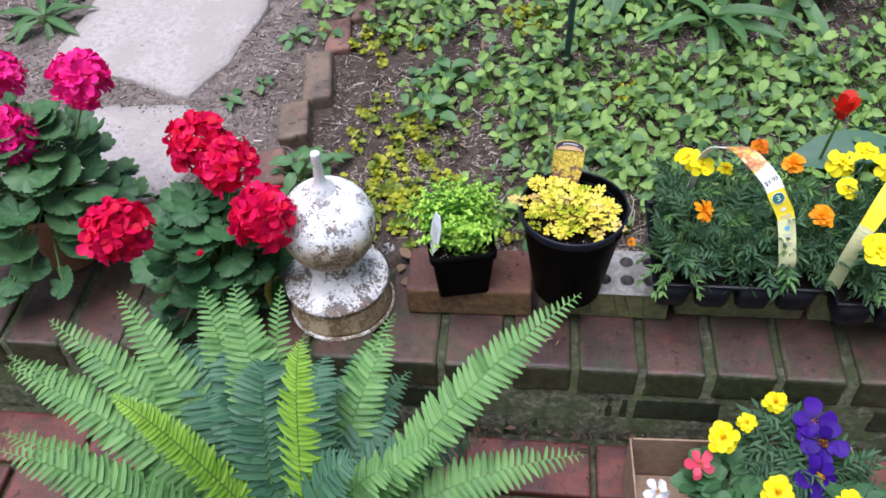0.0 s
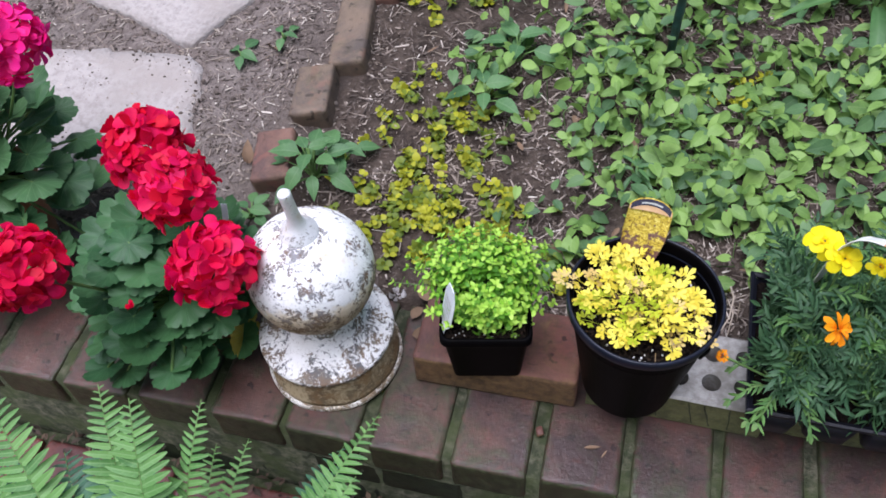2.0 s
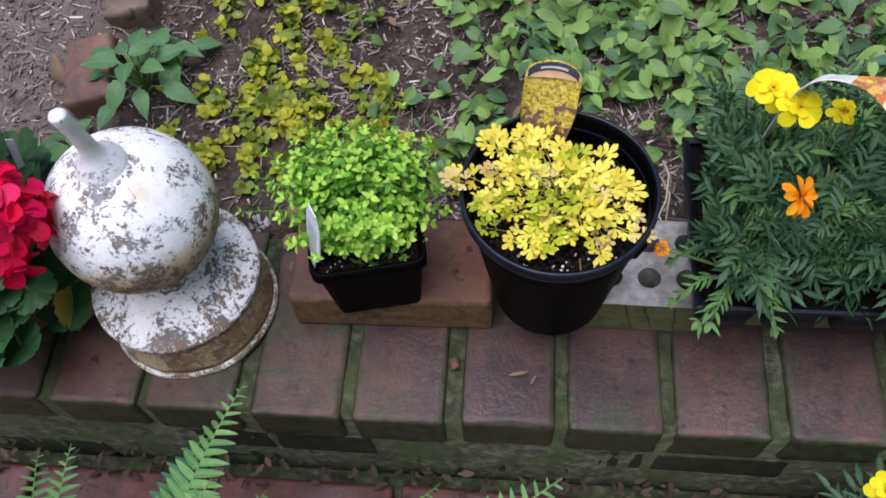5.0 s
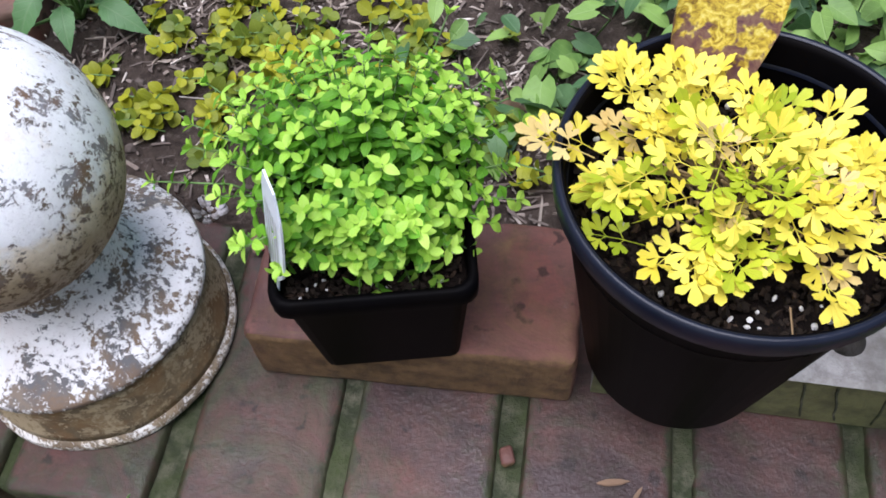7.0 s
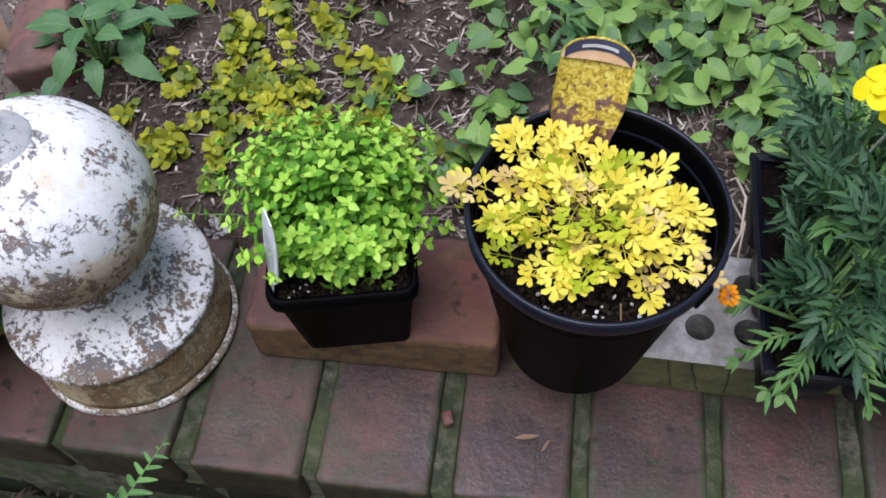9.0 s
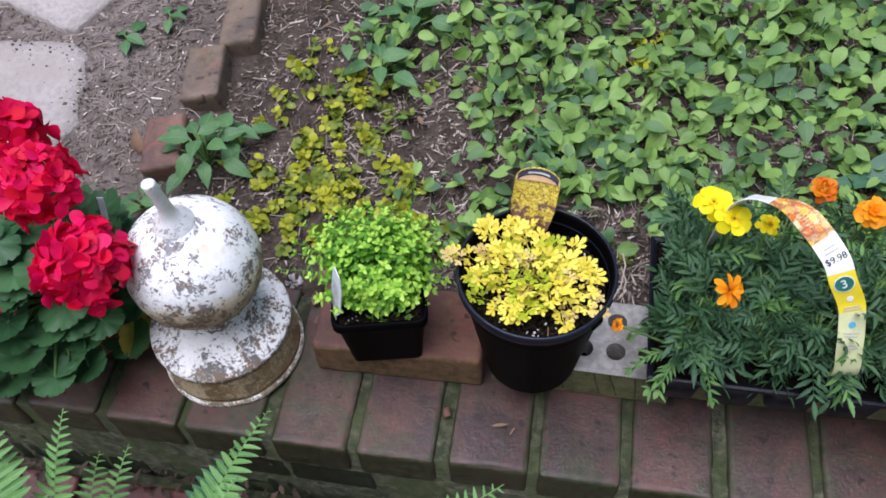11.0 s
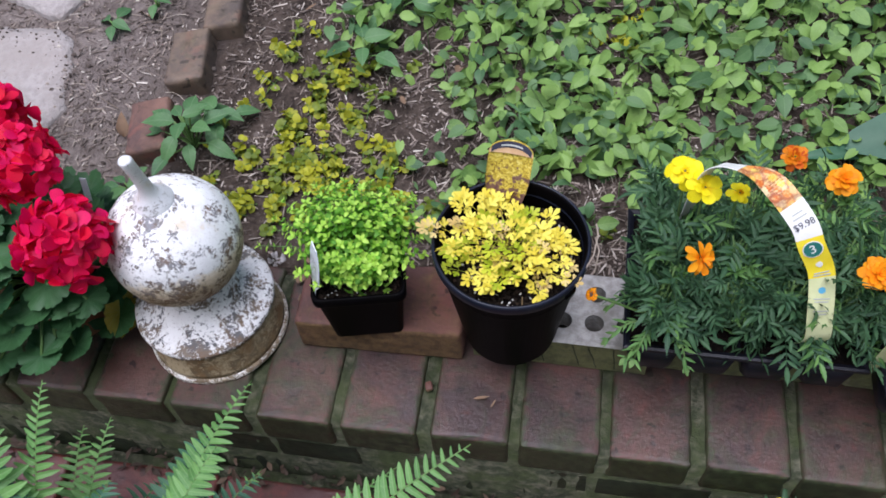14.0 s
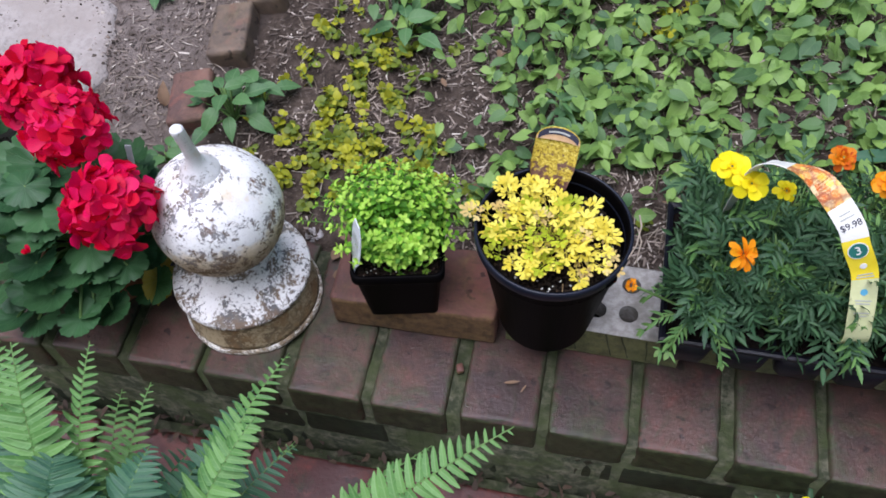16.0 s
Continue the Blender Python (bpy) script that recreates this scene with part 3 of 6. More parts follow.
def build_chips():
    c = Cloud()
    box = np.array([(x, y, z) for x in (-.5, .5) for y in (-.5, .5) for z in (-.5, .5)], float)
    faces = [(0, 1, 3, 2), (4, 6, 7, 5), (0, 4, 5, 1), (2, 3, 7, 6), (0, 2, 6, 4), (1, 5, 7, 3)]
    kinds = []
    for k in range(8):
        b = box.copy()
        b += rng.normal(0, .13, b.shape)
        b[:, 1] *= 1 - rng.uniform(.1, .8) * (b[:, 0] > 0)
        b[:, 2] += rng.uniform(-.6, .6) * (b[:, 0] > 0)
        kinds.append((b, faces, np.zeros((8, 2))))
    n = 0
    while n < 34000:
        x, y = rng.uniform(-1.35, 0.95), rng.uniform(0.215, 1.2)
        path = x < -0.38 - 0.1 * (y - 0.4)
        lump = 0.55 + 0.9 * noise.noise((x * 9, y * 9, 11))
        if rng.random() > (0.85 if path else 1.0) * lump:
            continue
        n += 1
        if rng.random() < 0.60:
            l, w, t = rng.uniform(.0015, .0055), rng.uniform(.0011, .0030), rng.uniform(.001, .0022)
        else:
            l, w, t = rng.uniform(.007, .021) * (1.7 if rng.random() < .08 else 1), rng.uniform(.0007, .0026), rng.uniform(.0006, .0016)
        m = pose(x, y, ground_z(x, y) + 0.0015, rng.normal(0, 16), rng.normal(0, 12), rng.uniform(0, 360)) @ Matrix.Diagonal((l, w, t, 1))
        c.add(kinds[n % 8], m)
    ico = bmesh.new()
    bmesh.ops.create_icosphere(ico, subdivisions=1, radius=1.0)
    lump = np.array([p.co for p in ico.verts])
    lump = lump * (1 + 0.25 * np.sin(lump * 7.0).sum(1, keepdims=True) / 3)
    lump = (lump, [tuple(q.index for q in p.verts) for p in ico.faces], np.zeros((len(lump), 2)))
    ico.free()
    for k in range(5200):
        x, y = rng.uniform(-1.1, 0.75), rng.uniform(0.21, 1.05)
        if rng.random() > 0.35 + 1.2 * noise.noise((x * 12, y * 12, 21)):
            continue
        r = 0.0012 + 0.0045 * rng.random() ** 3
        c.add(lump, pose(x, y, ground_z(x, y) + r * .3, rng.uniform(0, 90), rng.uniform(0, 90), 0) @ Matrix.Diagonal((r, r * rng.uniform(.6, 1), r * .7, 1)), 1)
    for k in range(1500):
        x, y = rng.uniform(-.86, -.57), rng.uniform(.27, .55)
        if rng.random() > 0.25 + 1.1 * noise.noise((x * 14, y * 14, 31)) + 1.3 * max(0.0, x + .70):
            continue
        r = 0.0008 + 0.0032 * rng.random() ** 3
        c.add(lump, pose(x, y, 0.105 * (y - .22) + .0115, rng.uniform(0, 90), rng.uniform(0, 90), 0) @ Matrix.Diagonal((r, r * rng.uniform(.6, 1), r * .5, 1)), 1 if k % 3 else 0)
    for k in range(420):
        x, y = rng.uniform(-1.0, 0.6), rng.uniform(0.23, 1.0)
        a, ln = rng.uniform(0, 6.28), rng.uniform(.012, .038)
        bend = rng.normal(0, .25)
        pts = [(x + ln * q * math.cos(a + bend * q), y + ln * q * math.sin(a + bend * q), ground_z(x, y) + .003 + .003 * math.sin(q * 3)) for q in np.linspace(0, 1, 4)]
        c.add(tube_tpl(pts, rng.uniform(.0004, .0010), .0004, 4), Matrix(), 2)
    tagged(link("wood_chips", c.mesh("wood_chips", [M["chips"], M["crumbs"], M["straw"]], False)), "shredded pale and brown wood mulch on the soil", "mulch", kind="stuff")


build_chips()


# ---------- flat stepping stones ----------
def slab(name, outline, thick, label, seed):
    bm = bmesh.new()
    cx = sum(p[0] for p in outline) / len(outline)
    cy = sum(p[1] for p in outline) / len(outline)
    pts = []
    for (ax, ay), (bx, by) in zip(outline, outline[1:] + outline[:1]):
        for k in range(8):
            q = k / 8
            x, y = ax + (bx - ax) * q, ay + (by - ay) * q
            j = noise.noise((x * 30, y * 30, seed)) * (0.016 if seed == 5 else 0.008)
            pts.append((x + j, y + j * 0.7))
    n = len(pts)
    rings = []
    for sc, dz in ((1.0, -thick), (1.0, -0.006), (0.985, 0.0), (0.8, 0.002), (0.5, 0.003), (0.2, 0.003)):
        ring = []
        for x, y in pts:
            xx, yy = cx + (x - cx) * sc, cy + (y - cy) * sc
            z = 0.105 * max(0, yy - 0.22) + 0.010 + dz + 0.002 * noise.noise((xx * 25, yy * 25, seed))
            ring.append(bm.verts.new((xx, yy, z)))
        rings.append(ring)
    for a, b in zip(rings, rings[1:]):
        for i in range(n):
            bm.faces.new((a[i], a[(i + 1) % n], b[(i + 1) % n], b[i]))
    bm.faces.new(rings[-1])
    tagged(link(name, bm_mesh(name, bm, M["stone"])), label, "stepping stone", "stepping stones")


slab("stepping_stone", [(-0.965, 0.675), (-0.80, 0.625), (-0.645, 0.575), (-0.585, 0.68), (-0.545, 0.86), (-0.56, 1.10), (-0.90, 1.12), (-0.94, 0.85)], 0.04,
     "pale grey stone slab with one straight chipped edge", 1)
slab("stepping_stone", [(-0.88, 0.53), (-0.76, 0.545), (-0.635, 0.55), (-0.59, 0.49), (-0.575, 0.41), (-0.60, 0.34), (-0.68, 0.29), (-0.78, 0.255), (-0.88, 0.29)], 0.04,
     "rough pale stone slab sunk in the mulch", 5)


# ---------- brick retaining wall and cap ----------
def build_wall():
    wall = thing("wall_front", "low retaining wall of dull red bricks, mossy front", "brick wall", kind="structure")
    bm = bmesh.new()
    xs, ys = np.arange(-1.7, 1.701, 0.006), np.linspace(0.004, 0.190, 24)
    top = [[bm.verts.new((x, y + 0.002 * noise.noise((x * 90, 1.0, 4.0)), -0.0055 + 0.0035 * noise.noise((x * 60, y * 60, 1.0)) + 0.0022 * noise.noise((x * 190, y * 190, 6.0)))) for x in xs] for y in ys]
    for j in range(len(ys) - 1):
        for i in range(len(xs) - 1):
            bm.faces.new((top[j][i], top[j][i + 1], top[j + 1][i + 1], top[j + 1][i]))
    rim = top[0] + [r[-1] for r in top[1:]] + top[-1][-2::-1] + [r[0] for r in top[-2:0:-1]]
    foot = [bm.verts.new((v.co.x, v.co.y, -0.30)) for v in rim]
    for i in range(len(rim)):
        j = (i + 1) % len(rim)
        bm.faces.new((rim[i], foot[i], foot[j], rim[j]))
    part("mortar", bm, M["mortar"], wall, "dark mossy mortar")
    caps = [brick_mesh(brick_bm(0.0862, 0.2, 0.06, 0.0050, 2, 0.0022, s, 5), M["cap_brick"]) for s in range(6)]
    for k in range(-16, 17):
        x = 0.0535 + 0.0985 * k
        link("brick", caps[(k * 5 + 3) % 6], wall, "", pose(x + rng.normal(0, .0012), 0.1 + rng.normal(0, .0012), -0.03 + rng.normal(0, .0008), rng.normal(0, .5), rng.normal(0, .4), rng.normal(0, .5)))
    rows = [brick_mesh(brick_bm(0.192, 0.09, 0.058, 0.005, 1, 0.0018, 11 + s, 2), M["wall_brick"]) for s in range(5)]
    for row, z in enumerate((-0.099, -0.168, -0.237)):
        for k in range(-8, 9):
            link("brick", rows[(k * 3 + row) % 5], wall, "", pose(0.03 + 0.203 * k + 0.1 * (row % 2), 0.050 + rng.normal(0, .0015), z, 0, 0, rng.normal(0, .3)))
    return wall


build_wall()


def build_patio():
    patio = thing("patio", "damp red brick paving along the wall foot", "paving", kind="structure")
    bm = bmesh.new()
    bmesh.ops.create_cube(bm, size=1.0)
    for v in bm.verts:
        v.co = Vector((v.co.x * 40, -10.0 + 0.0 + v.co.y * 20, -0.235 + v.co.z * 0.10))
    part("bedding", bm, M["mortar"], patio, "dark earthy joints", smooth=False)
    kinds = [brick_mesh(brick_bm(0.195, 0.092, 0.05, 0.004, 1, 0.0015, 31 + s, 1), M["paver"]) for s in range(5)]
    for j in range(13):
        for k in range(-6, 7):
            link("brick", kinds[(j * 7 + k * 3) % 5], patio, "", pose(0.04 + 0.204 * k + 0.1 * (j % 2), -0.062 - 0.101 * j, -0.197 + rng.normal(0, .0012), 0, 0, rng.normal(0, .4)))


build_patio()


# ---------- loose bricks on the cap ----------
def loose_brick(label, m, mat, seed, size=(0.19, 0.09, 0.057)):
    ob = link("brick", brick_mesh(brick_bm(*size, 0.005, 2, 0.0022, seed, 8), M[mat]), None, "", m)
    return tagged(ob, label, "brick", "loose bricks")


loose_brick("orange-red loose brick with a tan mossy face on the ledge", pose(-0.0585, 0.1375, 0.0285, 0, 0, 1.0), "loose_brick", 3)
loose_brick("greenish mossy loose brick under the flower tray", pose(0.347, 0.155, 0.0285, 0, 0, 0.5), "mossy_brick", 8)
loose_brick("greenish mossy loose brick at the far end of the row", pose(0.545, 0.155, 0.0285, 0, 0, -0.8), "mossy_brick", 9)


def cored_brick():
    """A pale brick with two rows of five round holes right through it."""
    lx, ly, lz, cols, rws, seg, r = 0.192, 0.091, 0.057, 5, 2, 24, 0.0105
    bm = bmesh.new()
    cw, ch = 0.0345, 0.037
    x0, y0 = -cols * cw / 2, -rws * ch / 2

    def square(cx, cy, a):
        dx, dy = math.cos(a), math.sin(a)
        k = min(cw / 2 / max(abs(dx), 1e-9), ch / 2 / max(abs(dy), 1e-9))
        return cx + dx * k, cy + dy * k
    angs = [2 * math.pi * i / seg for i in range(seg)]
    corner = math.atan2(ch, cw)
    angs = sorted(set(angs) | {corner, math.pi - corner, math.pi + corner, 2 * math.pi - corner})
    for i in range(cols):
        for j in range(rws):
            cx, cy = x0 + (i + .5) * cw, y0 + (j + .5) * ch
            loops = []
            for z, inner in ((lz / 2, False), (lz / 2, True), (-lz / 2, True), (-lz / 2, False)):
                ring = []
                for a in angs:
                    p = (cx + r * math.cos(a), cy + r * math.sin(a)) if inner else square(cx, cy, a)
                    ring.append(bm.verts.new((*p, z)))
                loops.append(ring)
            for a, b in zip(loops, loops[1:]):
                for k in range(len(angs)):
                    q = (k + 1) % len(angs)
                    bm.faces.new((a[k], a[q], b[q], b[k]))
    hx, hy = cols * cw / 2, rws * ch / 2
    bx, by, b = lx / 2, ly / 2, 0.003
    prof = [(hx, hy, lz / 2), (bx - b, by - b, lz / 2), (bx, by, lz / 2 - b), (bx, by, -lz / 2 + b), (bx - b, by - b, -lz / 2), (hx, hy, -lz / 2)]
    rings = [[bm.verts.new((sx * x, sy * y, z)) for sx, sy in ((1, 1), (-1, 1), (-1, -1), (1, -1))] for x, y, z in prof]
    for a, c in zip(rings, rings[1:]):
        for k in range(4):
            bm.faces.new((a[k], a[(k + 1) % 4], c[(k + 1) % 4], c[k]))
    bmesh.ops.remove_doubles(bm, verts=bm.verts, dist=1e-5)
    me = bm_mesh("brick", bm, [M["cored"], M["mossy_brick"]], False)
    for p in me.polygons:
        if p.normal.y < -0.8 and p.center.y < -ly / 2 + 0.002:
            p.material_index = 1
    cored = tagged(link("brick", me, None, "", pose(0.1445, 0.1465, 0.0285, 0, 0, -0.8)), "pale grey cored brick with round holes and mossy face", "brick", "loose bricks")
    # soil-coloured plugs stand in for the shade deep in the holes
    plug = bmesh.new()
    bmesh.ops.create_cone(plug, cap_ends=True, segments=20, radius1=r - .0003, radius2=r - .0003, depth=0.012)
    plug = bm_mesh("dirt_shade", plug, M["potting"])
    for i in range(cols):
        for j in range(rws):
            link("dirt_shade", plug, cored, "dark plug for the shade inside the hole", pose(x0 + (i + .5) * cw, y0 + (j + .5) * ch, -lz / 2 + .0145 + .004 * (i % 3)))
    for x, lean in ((0.018, 0.010), (0.036, 0.012), (0.060, 0.005), (-0.02, 0.008)):
        pts = [(x + lean * (k / 6 - .5) + 0.0012 * noise.noise((x * 90, k * .9, 2)), -ly / 2 - 0.0002, lz / 2 - 0.004 - k / 6 * (lz - 0.012)) for k in range(7)]
        link("crack", tpl_mesh("crack", tube_tpl(pts, 0.0009, 0.0006, 5), M["mortar"]), cored, "dark score line")


cored_brick()


# ---------- brick edging along the bed ----------
for (x, y, dz, rx, ry, rz, mt, lab, sz) in (
        (-0.427, 0.382, 0.030, 3, -8, 13, "edging_red", "red edging brick set on end in soil", (0.058, 0.092, 0.12)),
        (-0.408, 0.508, 0.032, 3, -9, 9, "edging_brown", "brown weathered edging brick tilted in soil", (0.058, 0.100, 0.12)),
        (-0.386, 0.636, 0.020, 2, -8, 9, "edging_brown", "red-brown edging brick sunk in mulch", (0.056, 0.150, 0.12)),
        (-0.368, 0.766, 0.015, 2, -8, 9, "edging_red", "worn red edging brick beside the creeping vine", (0.054, 0.110, 0.12)),
        (-0.334, 0.876, 0.014, 2, -6, 10, "edging_red", "half-buried red edging brick", (0.056, 0.115, 0.12)),
        (-0.302, 0.985, 0.010, 2, -6, 10, "edging_red", "half-buried red edging brick", (0.056, 0.115, 0.12))):
    ob = link("edging_brick", brick_mesh(brick_bm(*sz, 0.006, 2, 0.0022, int(y * 100), 6), M[mt], "edging_brick"), None, "",
              pose(x, y, ground_z(x, y) + dz - 0.060, rx, ry, rz))
    tagged(ob, lab, "brick", "edging bricks")


# ---------- finial ----------
def build_finial():
    f = thing("finial", "white flaking cast-iron ball finial standing on bricks", "garden ornament", (-0.2585, 0.109, 0.0), 0)
    part("foot", lathe([(0.074, 0.0), (0.0800, 0.0005), (0.0822, 0.004), (0.0815, 0.0085), (0.0775, 0.0115), (0.071, 0.0125), (0.03, 0.012)], 72, 0.014), M["rim_paint"], f, "thin flaking rim")
    part("drum", lathe([(0.0790, 0.0095), (0.0778, 0.016), (0.0760, 0.026), (0.0745, 0.038), (0.0738, 0.054), (0.05, 0.0545)], 72, 0.012), M["wall_paint"], f, "stained tan side")
    part("plate", lathe([(0.064, 0.053), (0.0772, 0.0540), (0.0800, 0.0575), (0.0790, 0.0620), (0.070, 0.0665), (0.058, 0.071), (0.047, 0.078), (0.041, 0.090), (0.038, 0.114)], 72, 0.010), M["disc_paint"], f, "white top plate worn to grey metal", pose(-0.0028, 0.001, 0))
    globe = [(0.0690 * math.cos(t), 0.1735 + 0.0695 * math.sin(t)) for t in np.linspace(-1.02, 1.30, 22)]
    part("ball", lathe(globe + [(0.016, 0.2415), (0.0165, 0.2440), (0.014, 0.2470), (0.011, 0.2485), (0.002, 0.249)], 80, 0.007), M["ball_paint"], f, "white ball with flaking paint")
    rows = []
    bm = bmesh.new()
    for z, r, dx in ((0.2395, 0.0205, 0), (0.2445, 0.0190, 0), (0.2500, 0.0120, .0004), (0.263, 0.0074, .001), (0.285, 0.0066, .004), (0.305, 0.0064, .007), (0.3165, 0.0067, .009), (0.3185, 0.0054, .0092)):
        rows.append([bm.verts.new((r * math.cos(a) + dx * .6, r * math.sin(a) - dx * 1.6, z)) for a in [2 * math.pi * i / 20 for i in range(20)]])
    for a, b in zip(rows, rows[1:]):
        for i in range(20):
            bm.faces.new((a[i], a[(i + 1) % 20], b[(i + 1) % 20], b[i]))
    bm.faces.new(rows[-1])
    part("stem", bm, M["stem_paint"], f, "chalky white stub")


build_finial()

# ---------- leaf and petal templates ----------
HEART = [blade([(0.0, 0.14), (0.10, 0.29), (0.28, 0.36), (0.50, 0.33), (0.70, 0.24), (0.86, 0.13), (1.0, 0.01)], fo, dr, 0.16) for fo, dr in ((0.28, 0.25), (0.12, 0.45), (0.4, 0.15), (0.05, 0.1))]
OVAL = [blade([(0.0, 0.02), (0.15, 0.19), (0.38, 0.29), (0.62, 0.27), (0.84, 0.15), (1.0, 0.0)], fo, dr) for fo, dr in ((0.35, 0.25), (0.2, 0.5), (0.45, 0.0))]
ROUNDED = [blade([(0.0, 0.05), (0.12, 0.22), (0.32, 0.33), (0.55, 0.335), (0.78, 0.23), (0.93, 0.10), (1.0, 0.02)], fo, dr, 0, .02) for fo, dr in ((0.15, 0.35), (0.05, 0.6), (0.35, 0.1))]
THYME = [blade([(0.0, 0.04), (0.14, 0.17), (0.34, 0.29), (0.57, 0.305), (0.78, 0.23), (0.92, 0.125), (1.0, 0.03)], fo, dr) for fo, dr in ((0.22, 0.3), (0.1, 0.5), (0.3, 0.0))]
DISC = [blade([(0.0, 0.05), (0.14, 0.33), (0.36, 0.46), (0.62, 0.45), (0.86, 0.28), (1.0, 0.08)], fo, dr) for fo, dr in ((0.18, 0.2), (0.05, 0.35), (0.3, 0.0))]
LANCE = [blade([(0.0, 0.03), (0.12, 0.10), (0.32, 0.16), (0.55, 0.155), (0.78, 0.095), (1.0, 0.0)], fo, dr) for fo, dr in ((0.5, 0.35), (0.3, 0.6), (0.5, 0.1))]
PINNA = [blade([(0.0, 0.08), (0.06, 0.150), (0.2, 0.140), (0.32, 0.144), (0.45, 0.128), (0.6, 0.126), (0.74, 0.098), (0.88, 0.070), (1.0, 0.018)], fo, dr) for fo, dr in ((0.35, 0.18), (0.5, 0.3), (0.2, 0.05))]
PETAL = [blade([(0.0, 0.08), (0.2, 0.17), (0.5, 0.34), (0.78, 0.38), (0.95, 0.24), (1.0, 0.1)], fo, dr, 0, wv) for fo, dr, wv in ((0.3, 0.25, .02), (0.1, 0.5, -.03), (0.4, 0.0, .03))]


def scallop(a):
    notch = 1 - 0.75 * math.exp(-((abs(a - math.pi)) / 0.22) ** 2)
    return 0.5 * notch * (0.84 + 0.16 * abs(math.cos(a * 3.5)) ** 0.6 + 0.035 * math.cos(a * 21))


GERANIUM = [round_leaf(lambda a, s=s: scallop(a) * (1 + 0.05 * math.sin(2 * a + s)), 56, 4, c, rp, 7) for s, c, rp in ((0, 0.25, 0.020), (1.5, 0.40, 0.028), (3, 0.1, 0.024), (4.2, -0.15, 0.022))]


def golden_leaflet(seed):
    """A wedge-based leaflet with three rounded lobes, each with blunt teeth."""
    lobes = ((0.0, 1.0, 0.40), (0.80 + 0.06 * math.sin(seed), 0.84, 0.38), (-0.80 + 0.06 * math.cos(seed), 0.80, 0.38))

    def r(a):
        b = (a + math.pi) % (2 * math.pi) - math.pi
        best = 0.06
        for th, ln, w in lobes:
            q = (b - th) / w
            best = max(best, ln * math.exp(-abs(q) ** 7) * (0.95 + 0.05 * math.cos(q * 8.0)) * (1 - 0.20 * q * q))
        return best
    v, f, uv = round_leaf(r, 84, 2, 0.10 + 0.10 * math.sin(seed * 1.3), 0.0, 5)
    v[:, 2] += 0.10 * np.abs(v[:, 1]) - 0.14 * v[:, 0] ** 2 * (1 + 0.6 * math.sin(seed * 2.1))
    return v, f, uv


def golden_leaf(seed):
    """A ferny leaf: a thin stalk with a terminal leaflet and two pairs at its sides."""
    r = np.random.default_rng(900 + seed)
    items = [(tube_tpl([(-.30, 0, -.10), (0.2, 0, 0.0), (0.62, 0, 0)], 0.012, 0.008, 4), Matrix())]
    for k, (x, sd, ang, s) in enumerate(((0.60, 0, 0, 0.44), (0.50, 1, 52, 0.36), (0.48, -1, -52, 0.36), (0.16, 1, 66, 0.33), (0.18, -1, -64, 0.34))):
        ang += r.normal(0, 7)
        a = radians(ang)
        foot = (x + 0.09 * math.cos(a), 0.10 * math.sin(a) if sd else 0.0, 0.012 * k)
        items.append((golden_leaflet(seed + k * 1.7), pose(*foot, r.normal(0, 13), r.normal(0, 11), ang) @ Matrix.Scale(s * r.uniform(.88, 1.1), 4)))
        items.append((tube_tpl([(x - .05, 0, 0), foot], 0.010, 0.008, 3), Matrix()))
    return merged(*items)


GOLDEN = [golden_leaf(s) for s in (0, 2, 4, 7, 9, 12)]


SERRATE = [blade([(0.0, 0.02), (0.14, 0.085), (0.20, 0.075), (0.32, 0.135), (0.38, 0.110), (0.52, 0.140), (0.58, 0.105), (0.72, 0.105), (0.78, 0.070), (1.0, 0.0)], fo, dr) for fo, dr in ((0.45, 0.30), (0.3, 0.55), (0.5, 0.05))]


def pinnate(seed):
    items = [(tube_tpl([(0, 0, 0), (0.5, 0, 0.02), (1.0, 0, -0.05)], 0.012, 0.006, 3), Matrix())]
    for k in range(4):
        x = 0.22 + 0.18 * k
        s = 0.47 * (1 - 0.30 * abs(k - 1.2) / 2)
        for sd in (1, -1):
            items.append((SERRATE[(k + seed) % 3], pose(x, 0, 0, sd * 20, 6 * math.sin(k * 3 + seed), sd * (54 - 5 * k + 7 * math.sin(k * 5 + seed * 2 + sd))) @ Matrix.Diagonal((s, s * .92, s, 1))))
    items.append((SERRATE[seed % 3], pose(0.90, 0, -0.04) @ Matrix.Scale(0.46, 4)))
    return merged(*items)


PINNATE = [pinnate(s) for s in range(3)]


def flower_mesh(name, rings, mat, eye_r=0.0, eye_mat=None, seed=0, broad=1.0):
    """A flower head facing +z from rings of (petals, length, lift in degrees, base radius, height)."""
    c = Cloud()
    r = np.random.default_rng(seed)
    for n, length, lift, base, z in rings:
        off = r.uniform(0, 360)
        for i in range(n):
            a = off + 360 * i / n + r.normal(0, 5)
            m = pose(0, 0, z, 0, 0, a) @ pose(base, 0, 0, r.normal(0, 10), -lift + r.normal(0, 9), 0) @ Matrix.Scale(length * r.uniform(.85, 1.1), 4) @ Matrix.Diagonal((1, broad, 1, 1))
            c.add(PETAL[r.integers(3)], m)
    if eye_r:
        for i in range(26):
            a, q = r.uniform(0, 6.28), math.sqrt(r.random())
            c.add(PETAL[0], aim((eye_r * q * math.cos(a), eye_r * q * math.sin(a), 0.002), (math.cos(a) * q, math.sin(a) * q, 1.2), (math.cos(a + 1), math.sin(a + 1), 0), eye_r * 0.9), 1)
    return c.mesh(name, [mat, eye_mat or mat])


